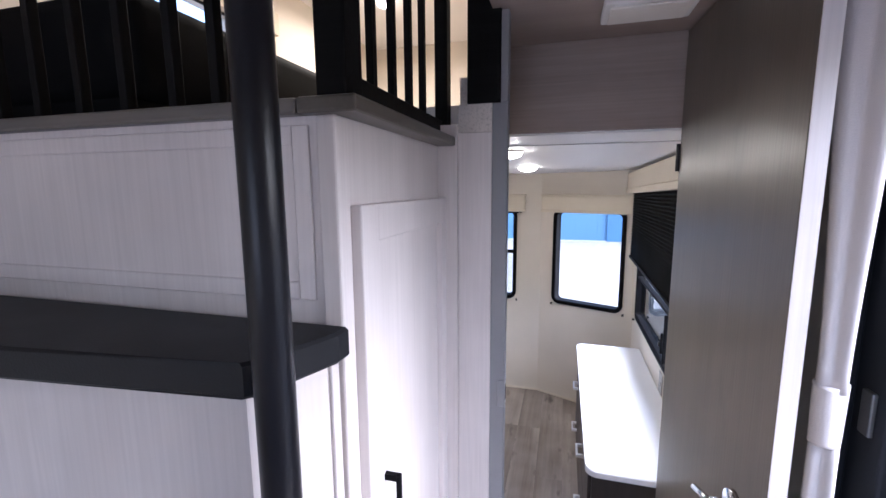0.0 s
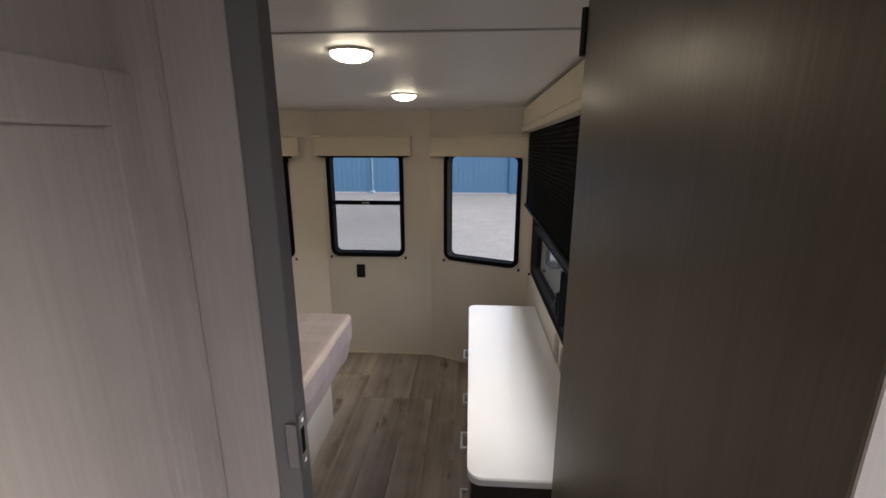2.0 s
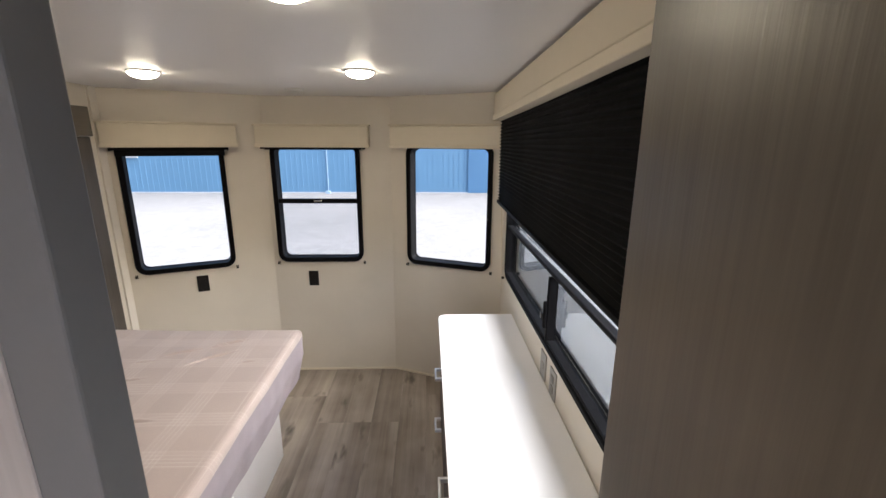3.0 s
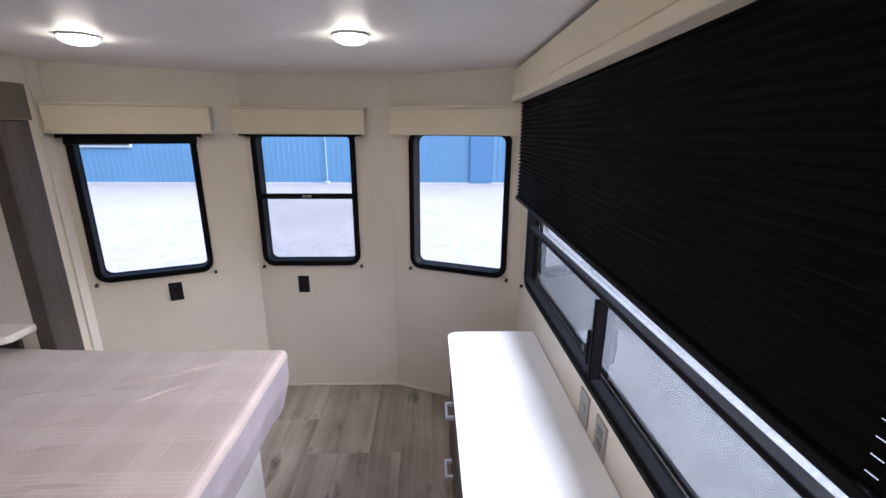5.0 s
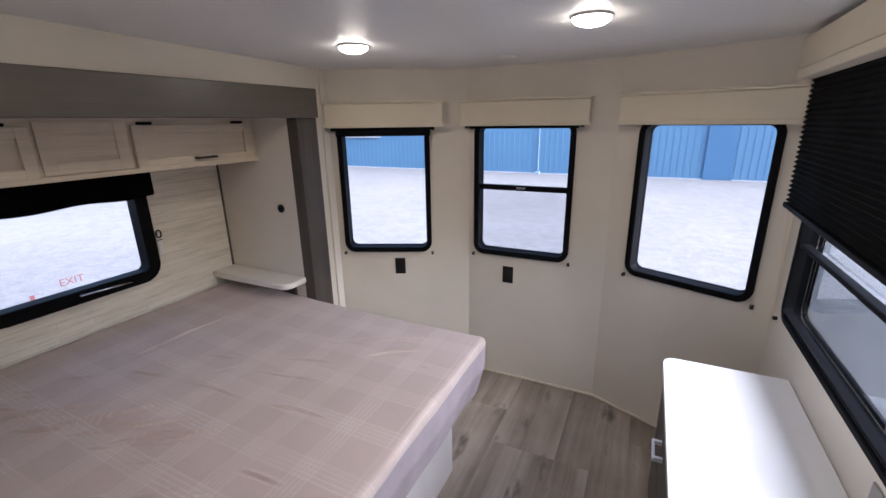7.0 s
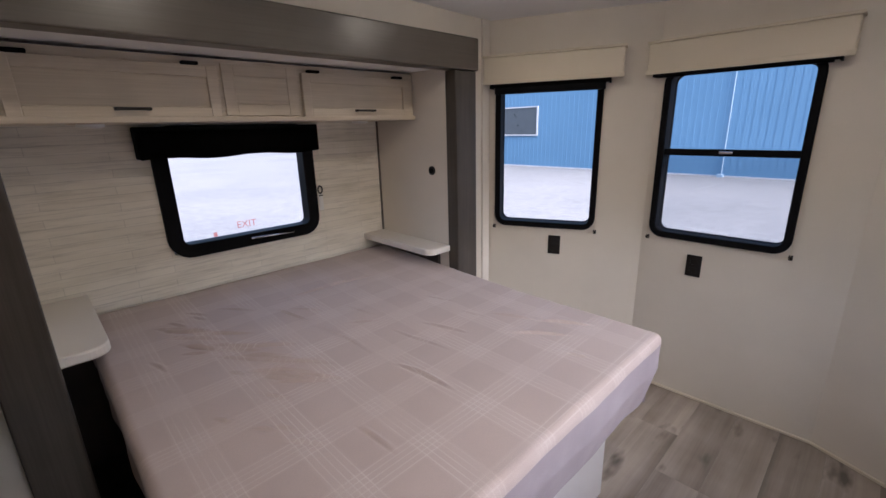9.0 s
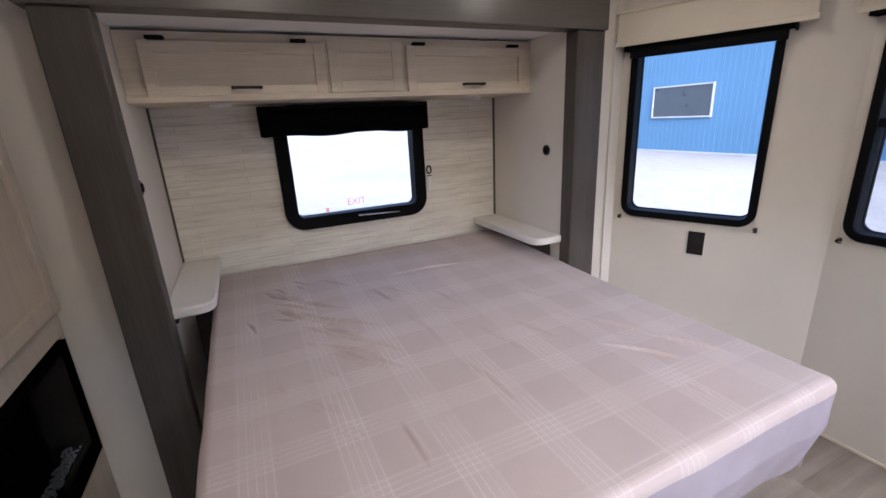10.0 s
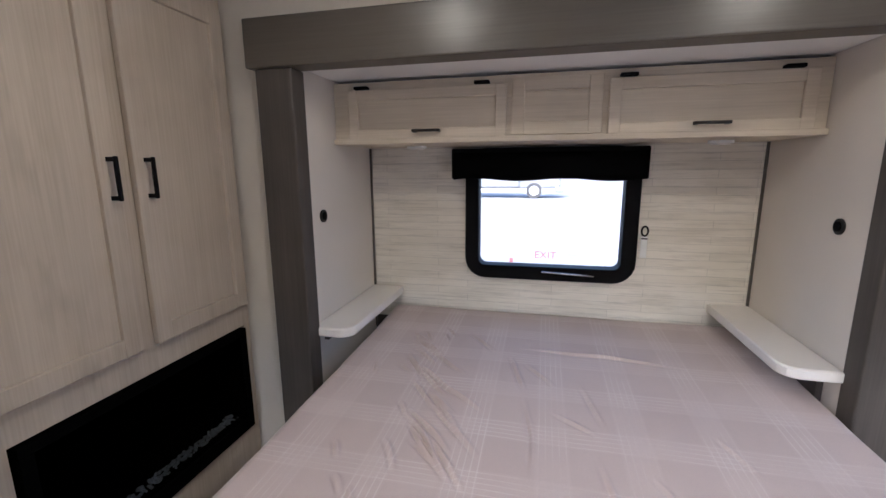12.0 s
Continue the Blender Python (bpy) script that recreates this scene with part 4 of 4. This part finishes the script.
outlet(MA, 0.421, 0.794, BRONZE, "dark bronze power outlet under a window")
outlet(MB, 0.281, 0.768, BRONZE, "dark bronze power outlet under a window")
GREYPLATE = painted("taupe_plate", (0.30, 0.28, 0.25), 0.4, 0.05)
TAUPEDARK = painted("taupe_socket", (0.17, 0.155, 0.135), 0.4, 0.05)
outlet(MR, 3.82 - 2.635, 0.838, GREYPLATE, "taupe blank switch plate above the dresser", 0.08, 0.122, 1)
outlet(MR, 3.82 - 2.49, 0.834, GREYPLATE, "taupe power outlet above the dresser", 0.08, 0.122)


# ---- ceiling lights ----
def downlight(x, y, z, label):
    d = thing("ceiling_light", (x, y, z - 0.02), label, "ceiling light", "downlights")
    bm = cylinder(bmesh.new(), (x, y, z - 0.007), (x, y, z + 0.002), 0.068, 32)
    part("rim", bm, WHITEPLASTIC, d, "", True)
    bm = bmesh.new()
    bmesh.ops.create_uvsphere(bm, u_segments=24, v_segments=10, radius=0.064)
    for v in bm.verts:
        v.co.z *= 0.42
    bmesh.ops.translate(bm, verts=bm.verts, vec=(x, y, z - 0.007))
    part("lens", bm, GLOW, d, "glowing warm white lens", True)


for lx, ly in DOWNLIGHTS:
    downlight(lx, ly, ceil_z(ly), "lit round warm downlight in the bedroom ceiling")
for lx, ly in LOFT_LIGHTS:
    downlight(lx, ly, 3.45, "lit round warm downlight in the loft ceiling")
v = thing("ceiling_detector", (-0.55, 3.75, ceil_z(3.75) - 0.012), "small round white speaker in the ceiling", "speaker")
part("disc", cylinder(bmesh.new(), (-0.55, 3.75, ceil_z(3.75) - 0.012), (-0.55, 3.75, ceil_z(3.75) + 0.004), 0.055, 28), WHITEPLASTIC, v, "", True)

# ---- bedroom door ----
door = tagged(at(new("door_1"), (0.518, 1.21, HALL)), "dark wood-grain bedroom door standing open along the hall", "door", kind="structure")
MDR = Matrix.Translation((0.517, 1.51, 0)) @ Matrix.Rotation(math.atan2(0.037, 0.622), 4, "Z")      # the leaf hangs along -y from its hinge
part("leaf", boxed(0.0, 0.030, -0.620, 0.0, HALL + 0.012, 2.392, bevel=0.002, m=MDR), DOORWOOD, door)
part("edge_band", boxed(0.0005, 0.0295, -0.622, -0.620, HALL + 0.012, 2.392, m=MDR), HALLWOOD, door, "pale latch-side edge of the door")
bm = cylinder(bmesh.new(), (0.0, -0.515, 1.315), (-0.012, -0.515, 1.315), 0.03, 24)
bmesh.ops.transform(bm, matrix=MDR, verts=bm.verts)
knob = part("door_handle", bm, CHROME, door, "chrome lever handle", True)
lever = cylinder(bmesh.new(), (-0.012, -0.515, 1.315), (-0.045, -0.515, 1.315), 0.011, 16)
cylinder(lever, (-0.045, -0.524, 1.315), (-0.045, -0.430, 1.285), 0.009, 14, 0.0075)
bmesh.ops.transform(lever, matrix=MDR, verts=lever.verts)
part("lever", lever, CHROME, knob, "", True)
for z in (0.75, 2.0):
    part("hinge", cylinder(bmesh.new(), (0.514, 1.516, z), (0.514, 1.516, z + 0.08), 0.006, 10), BRONZE, door)
structure("door_frame", boxed(0.575, XR - 0.001, 1.53, 1.554, 0.0, 2.128), HALLWOOD, "pale wood frame piece behind the open door", "door frame")
plate = tagged(new("strike_plate"), "small steel strike plate on the door jamb", "strike plate")
plate.location = (0.048, 1.238, 1.335)
part("plate", boxed(0.0482, 0.0500, 1.2165, 1.2375, 1.335, 1.43, bevel=0.0006), STEEL, plate)
part("latch_hole", boxed(0.0500, 0.0506, 1.221, 1.233, 1.36, 1.405), BLACK, plate)
part("lip", boxed(0.030, 0.0498, 1.2085, 1.2142, 1.343, 1.422, bevel=0.002), STEEL, plate, "dull curved lip of the plate")
for z in (1.345, 1.419):
    part("screw", cylinder(bmesh.new(), (0.0498, 1.227, z), (0.0512, 1.227, z), 0.004, 10), CHROME, plate)

# ---- stair block and loft edge ----
SX = -0.136
stair = thing("stair_cabinet", (-0.9, 0.95, HALL), "pale grey wood cabinet under the loft with a tall door", "cabinet")
part("body", boxed(-0.745, SX, 0.667, 1.238, HALL, LOFT), HALLWOOD, stair)
part("rear_body", boxed(-1.88, -0.7455, 0.667, 0.795, HALL, LOFT), HALLWOOD, stair)
MS = Matrix(((0, -1, 0, SX), (1, 0, 0, 0), (0, 0, 1, 0), (0, 0, 0, 1)))
cd = panel_door("door", MS, 0.700, 1.222, HALL + 0.05, 1.931, stair, HALLWOOD, rail=0.065, proud=0.022)
bar_handle(MS, 0.762, 1.37, 0.115, cd, BLACK, True, 0.022)
part("corner_bead", boxed(SX - 0.03, SX + 0.004, 0.660, 0.70, HALL, LOFT, bevel=0.004), HALLWOOD, stair)
MFR = Matrix(((1, 0, 0, 0), (0, 1, 0, 0.667), (0, 0, 1, 0), (0, 0, 0, 1)))
panel_door("riser_panel", MFR, -1.0, -0.18, 1.78, 2.053, stair, HALLWOOD, rail=0.03, proud=0.0035)
steps = thing("stair_step", (-0.7, 0.58, HALL), "black-topped stair step block beside the cabinet", "stair step")
part("block", slab([(-0.146, 0.655), (-1.3, 0.655), (-1.3, 0.39), (-0.56, 0.476), (-0.196, 0.515), (-0.146, 0.628)], HALL, 1.695, 0.001), HALLWOOD, steps)
part("side_panel", boxed(-0.1455, -0.139, 0.632, 0.654, HALL, 1.69, bevel=0.002), HALLWOOD, steps)
part("tread", slab([(-0.122, 0.657), (-1.3, 0.657), (-1.3, 0.36), (-0.56, 0.455), (-0.182, 0.497), (-0.166, 0.512), (-0.123, 0.628)], 1.696, 1.745, 0.005), SLATE, steps, "black laminate tread")
pole = thing("handrail_pole", (-0.132, 0.492, HALL), "round black floor-to-ceiling handrail pole by the stair", "pole")
part("tube", cylinder(bmesh.new(), (-0.132, 0.492, HALL + 0.01), (-0.132, 0.492, 3.44), 0.0240, 28), POLE, pole, "", True)
part("foot_flange", cylinder(bmesh.new(), (-0.132, 0.492, HALL), (-0.132, 0.492, HALL + 0.012), 0.045, 28), POLE, pole, "", True)
part("top_flange", cylinder(bmesh.new(), (-0.132, 0.492, 3.438), (-0.132, 0.492, 3.45), 0.045, 28), POLE, pole, "", True)
structure("loft_edge_side", boxed(SX - 0.05, SX + 0.048, 0.642, 1.262, LOFT, LOFT + 0.024, bevel=0.005), TRIM_H, "grey-brown nosing board along the loft edge", "trim")
structure("loft_edge_front", boxed(-1.9, SX - 0.051, 0.645, 0.73, LOFT, LOFT + 0.024, bevel=0.005), wooden("grey_brown_trim_cross", (0.085, 0.075, 0.066), (0.165, 0.148, 0.13), "x", 0.38, 0.12, 0.6), "grey-brown nosing board along the loft front", "trim")
structure("loft_deck", boxed(-1.9, SX - 0.05, 0.73, 1.30, LOFT, LOFT + 0.022), DARKWOOD, "dark deck of the loft", "floor")
rail = thing("loft_railing", (-0.13, 0.97, LOFT + 0.024), "black slatted railing along the loft edge", "railing")
L0 = LOFT + 0.024
part("corner_post", boxed(-0.165, -0.115, 0.665, 0.722, L0, 2.95, bevel=0.004), BLACKWOOD, rail)
part("end_post", boxed(-0.150, -0.115, 1.222, 1.262, L0, 2.95, bevel=0.003), BLACKWOOD, rail)
part("bottom_rail", boxed(-0.160, -0.128, 0.722, 1.222, L0, L0 + 0.045, bevel=0.003), BLACKWOOD, rail)
part("top_rail", boxed(-0.160, -0.128, 0.722, 1.222, 2.9, 2.95, bevel=0.003), BLACKWOOD, rail)
for y in (0.82, 0.915, 1.01, 1.105):
    part("baluster", boxed(-0.152, -0.138, y - 0.010, y + 0.010, L0 + 0.044, 2.902, bevel=0.002), BLACKWOOD, rail)
front_rail = thing("loft_railing", (-1.0, 0.69, LOFT + 0.024), "black slatted railing along the loft front", "railing")
part("top_rail", boxed(-1.88, -0.185, 0.675, 0.725, 2.9, 2.95, bevel=0.003), BLACKWOOD, front_rail)
for x in (-0.37, -0.46, -0.57, -0.68, -0.79, -0.90, -1.01, -1.12, -1.23, -1.34, -1.45, -1.56, -1.67, -1.78):
    part("baluster", boxed(x - 0.009, x + 0.009, 0.69, 0.71, L0, 2.902, bevel=0.002), BLACKWOOD, front_rail)
post = thing("hanging_post", (-0.02, 1.24, 2.173), "dark post end beside the loft railing", "post")
part("post", boxed(-0.060, 0.028, 1.218, 1.263, 2.173, 3.44, bevel=0.003), BLACKWOOD, post)
bm = boxed(-0.083, 0.0075, 1.2145, 1.262, 2.1005, 2.172)
box(bm, -0.083, -0.062, 1.235, 1.262, 2.1725, 2.245)
structure("raw_edge", bm, SPECKLED, "speckled raw edge on top of the jamb", "trim")

# furniture seen in the loft
sofa = thing("loft_mattress", (-1.35, 1.6, LOFT + 0.022), "thick black upholstered mattress lying in the loft", "mattress")
part("plinth", boxed(-1.88, -0.86, 0.93, 1.28, LOFT + 0.022, 2.185), CLOTHBLACK, sofa)
bm = boxed(-1.885, -0.82, 0.92, 1.98, 2.187, 2.45)
bmesh.ops.bevel(bm, geom=list(bm.edges), offset=0.05, segments=4, affect="EDGES", profile=0.5)
part("pad", bm, CLOTHBLACK, sofa, "", True)
lw = tagged(new("window_6"), "narrow bright loft window under a shade", "window", kind="structure")
lw.location = (-1.9, 2.3, 2.8)
part("window_frame", ring(bmesh.new(), 1.215, 2.965, 0.62, 0.22, 0.045, 0.05, -0.02, -0.001, MLW), BLACK, lw)
p = part("pane", boxed(0.95, 1.48, 0.03, 0.034, 2.90, 3.03, m=MLW), GLASS, lw)
p.visible_shadow = False
lv = thing("valance", (-1.85, 2.3, 3.06), "cream box valance over the loft window", "valance", "window valances")
part("box", boxed(-1.899, -1.82, 1.6, 2.9, 3.04, 3.19, bevel=0.005), FABRIC, lv)

# hall ceiling fixture
fx = thing("hall_ceiling_light", (0.37, 1.29, HALL_CEIL - 0.03), "flat white rectangular fixture on the hall ceiling", "ceiling light")
part("housing", boxed(0.27, 0.48, 1.22, 1.355, HALL_CEIL - 0.022, HALL_CEIL, bevel=0.005), WHITEPLASTIC, fx)
part("lens", boxed(0.285, 0.465, 1.235, 1.34, HALL_CEIL - 0.028, HALL_CEIL - 0.022, bevel=0.003), SHELF, fx)

# ---- glass door and curtain ----
gd = tagged(at(new("door_2"), (XR, 0.1, HALL)), "black-framed sliding glass door to the yard", "door", kind="structure")
part("frame_post", boxed(XR - 0.025, XR + 0.05, 1.055, 1.138, HALL, 2.25, bevel=0.004), DOORFRAME, gd)
part("sash_post", boxed(XR - 0.012, XR + 0.04, 0.960, 1.054, HALL, 2.189, bevel=0.006), DOORFRAME, gd)
part("seal_strip", boxed(XR + 0.004, XR + 0.03, 0.925, 0.9595, HALL + 0.06, 2.189, bevel=0.003), DAMPSEAL, gd, "grey seal strip specked with drops")
part("catch", boxed(XR - 0.022, XR - 0.012, 0.985, 1.015, 1.50, 1.585, bevel=0.003), STEEL, gd, "grey door catch")
part("frame_post", boxed(XR - 0.02, XR + 0.05, 0.152, 0.21, HALL, 2.25, bevel=0.004), DOORFRAME, gd)
part("head_rail", boxed(XR - 0.02, XR + 0.05, 0.21, 1.0545, 2.19, 2.249, bevel=0.004), DOORFRAME, gd)
part("sill_rail", boxed(XR - 0.02, XR + 0.05, 0.21, 0.9595, HALL, HALL + 0.06, bevel=0.004), DOORFRAME, gd)
# grey tint added to the pane to hold back light from the yard
p = part("pane", boxed(XR + 0.015, XR + 0.02, 0.21, 0.925, HALL + 0.06, 2.19), glassy("door_glass", (0.50, 0.512, 0.52), 1.0), gd, "glass pane tinted to dim the light entering the hall")


def curtain_sheet(bm, z0, z1, centre, width, depth, folds, phase, lean):
    """One gathered stretch of cloth, narrowing from width[0] at z0 to width[1] at z1."""
    nz, nu = 18, 64
    grid = []
    for i in range(nz + 1):
        f = i / nz
        z = z0 + (z1 - z0) * f
        s = f * f * (3 - 2 * f)
        w = width[0] + (width[1] - width[0]) * s
        d = depth[0] + (depth[1] - depth[0]) * s
        cx, cy = centre[0] + lean[0] * s, centre[1] + lean[1] * s
        row = []
        for k in range(nu):
            a = 2 * math.pi * k / nu
            rr = 1 + 0.20 * math.sin(folds * a + phase + 0.5 * f)
            row.append(bm.verts.new((cx + d * rr * math.cos(a), cy + w * rr * math.sin(a), z)))
        grid.append(row)
    for a, b in zip(grid, grid[1:]):
        for k in range(nu):
            bm.faces.new((a[k], a[(k + 1) % nu], b[(k + 1) % nu], b[k]))
    bm.faces.new(grid[0][::-1])
    bm.faces.new(grid[-1])


curtain = thing("curtain", (0.66, 0.95, HALL + 0.02), "off-white curtain gathered by a tieback beside the glass door", "curtain")
bm = bmesh.new()
curtain_sheet(bm, 1.60, 2.28, (0.660, 0.957), (0.024, 0.052), (0.022, 0.040), 4, 0.3, (-0.006, 0.0))
part("upper_drape", bm, CURTAIN, curtain, "", True)
bm = bmesh.new()
curtain_sheet(bm, 1.51, HALL + 0.02, (0.660, 0.957), (0.024, 0.052), (0.022, 0.038), 4, 0.3, (0.004, -0.01))
part("lower_drape", bm, CURTAIN, curtain, "", True)
bm = bmesh.new()
curtain_sheet(bm, 1.50, 1.61, (0.660, 0.957), (0.028, 0.028), (0.026, 0.026), 2, 0.0, (0, 0))
part("tieback", bm, CURTAIN, curtain, "off-white fabric tieback", True)
rod = thing("curtain_rod", (0.66, 0.4, 2.29), "dark curtain rod above the glass door", "curtain rod")
part("rod", cylinder(bmesh.new(), (0.675, 0.12, 2.295), (0.675, 1.12, 2.295), 0.009, 14), BRONZE, rod, "", True)
part("bracket", boxed(0.668, XR - 0.001, 1.07, 1.09, 2.285, 2.30), BRONZE, rod)

# ---- things hanging and printed at the exit window ----
tag = thing("key_tag", (NB + 0.01, 2.915, 1.03), "white plastic tag hanging by a dark loop beside the exit window", "tag")
part("tag_card", boxed(NB + 0.004, NB + 0.009, 2.902, 2.93, 1.035, 1.135, bevel=0.002), WHITEPLASTIC, tag)
part("red_stripe", boxed(NB + 0.009, NB + 0.0095, 2.903, 2.929, 1.122, 1.128), BLACK, tag)
bm = bmesh.new()
pts = [(2.916 + 0.014 * math.cos(radians(a)), 1.16 + 0.022 * math.sin(radians(a))) for a in range(0, 360, 24)]
for (ya, za), (yb, zb) in zip(pts, pts[1:] + pts[:1]):
    cylinder(bm, (NB + 0.007, ya, za), (NB + 0.007, yb, zb), 0.004, 8)
part("loop", bm, BLACK, tag)
txt = bpy.data.curves.new("exit_text", "FONT")
txt.body, txt.size, txt.extrude, txt.align_x, txt.align_y = "EXIT", 0.052, 0.0004, "CENTER", "BOTTOM"
txt.materials.append(RED)
ob = new("exit_sign", txt)
ob.matrix_world = Matrix(((0, 0, 1, NB - 0.031), (1, 0, 0, 2.475), (0, 1, 0, 0.995), (0, 0, 0, 1)))
tagged(ob, "red EXIT lettering printed on the exit window", "sign")

# ---- the yard ----
BY = 22.5
hall_b = thing("blue_building", (-10, BY + 5, GROUND), "long blue metal-clad building across the yard", "building")
part("wall", boxed(-32, 45, BY, BY + 14, GROUND, 6.5), BLUEMETAL, hall_b)
bm = bmesh.new()
k = -32.0
while k < 45:
    box(bm, k, k + 0.07, BY - 0.011, BY, GROUND + 0.05, 6.5)
    k += 0.26
tagged(part("rib", bm, BLUEMETAL, hall_b, "raised cladding ribs"), kind="stuff")
part("base_strip", boxed(-32, 45, BY - 0.05, BY, GROUND, GROUND + 0.05), ROOFMETAL, hall_b)
bm = boxed(-32.5, 45.5, BY - 0.6, BY + 14.5, 6.5, 6.8, bevel=0.05)
part("roof", bm, ROOFMETAL, hall_b)
part("service_door", boxed(2.26, 3.31, BY - 0.07, BY - 0.04, GROUND + 0.02, 4.5), NAVYMETAL, hall_b, "deep blue sliding door")
down = boxed(-4.71, -4.67, BY - 0.10, BY - 0.05, GROUND + 0.05, 6.4, bevel=0.02)
box(down, -4.80, -4.58, BY - 0.3, BY - 0.05, GROUND, GROUND + 0.12)
part("downspout", down, PALEBLUE, hall_b, "white downspout")
bw = part("window", boxed(-17.0, -13.8, BY - 0.06, BY - 0.02, 0.92, 2.43), DARKGLASS, hall_b, "dark window in a pale frame")
for a in ((-17.06, -13.74, 0.89, 0.96), (-17.06, -13.74, 2.39, 2.46), (-17.06, -16.99, 0.96, 2.39), (-13.81, -13.74, 0.96, 2.39)):
    part("frame", boxed(a[0], a[1], BY - 0.1, BY - 0.02, a[2], a[3]), ROOFMETAL, bw)

truck = thing("parked_truck", (-33.0, -1.2, GROUND), "pale grey truck parked across the yard", "truck")
TX = -32.0
bm = boxed(TX - 2.2, TX, -7.2, 0.7, GROUND + 0.75, GROUND + 3.4, bevel=0.12)
part("body", bm, TRUCKWHITE, truck)
bm = boxed(TX - 2.15, TX - 0.02, 0.65, 3.6, GROUND + 0.7, GROUND + 2.0, bevel=0.15)
part("bonnet", bm, TRUCKWHITE, truck)
part("bumper", boxed(TX - 2.1, TX + 0.03, 3.2, 3.85, GROUND + 0.45, GROUND + 0.85, bevel=0.06), TRUCKWHITE, truck)
part("grille", boxed(TX - 0.03, TX + 0.012, 2.45, 3.5, GROUND + 0.95, GROUND + 1.25, bevel=0.02), ROOFMETAL, truck)
part("sill", boxed(TX - 2.0, TX - 0.1, -7.0, 3.2, GROUND + 0.4, GROUND + 0.72, bevel=0.03), ROOFMETAL, truck)
for y in (1.75, -5.5):
    for x0, x1 in ((TX - 0.38, TX - 0.02), (TX - 2.18, TX - 1.82)):
        w = part("wheel", cylinder(bmesh.new(), (x0, y, GROUND + 0.56), (x1 + 0.02, y, GROUND + 0.56), 0.56, 32), RUBBER, truck)
        part("rim", cylinder(bmesh.new(), (x0 - 0.01, y, GROUND + 0.56), (x1 + 0.045, y, GROUND + 0.56), 0.34, 24), ROOFMETAL, w, "bright metal rim")
        part("hub", cylinder(bmesh.new(), (x0 - 0.02, y, GROUND + 0.56), (x1 + 0.1, y, GROUND + 0.56), 0.12, 16), CHROME, w)

# ---- floor planks ----
floor = structure("floor", boxed(XL, XR, 1.264, 4.1, -0.0078, -0.006), DARKWOOD, "grey-brown wood plank floor of the bedroom", "floor")
rng = random.Random(8)
meshes = {}


def plank_mesh(length, width):
    key = (round(length, 3), round(width, 3))
    if key not in meshes:
        b = boxed(0.0002, width - 0.0002, 0.0002, length - 0.0002, -0.006, 0.0, bevel=0.0004)
        bmesh.ops.recalc_face_normals(b, faces=b.faces)
        me = bpy.data.meshes.new("plank")
        b.to_mesh(me)
        b.free()
        me.materials.append(PLANK)
        meshes[key] = me
    return meshes[key]


x, w = XL, 0.178
while x < XR - 0.001:
    ww = min(w, XR - x)
    y = 1.264 - rng.choice((0.0, 0.3, 0.6, 0.9))
    while y < 4.1:
        a, b = max(y, 1.264), min(y + 1.22, 4.1)
        if b - a > 0.02:
            p = new("plank", plank_mesh(b - a, ww))
            p.parent, p.location = floor, (x, a, 0.0)
        y += 1.22
    x += w
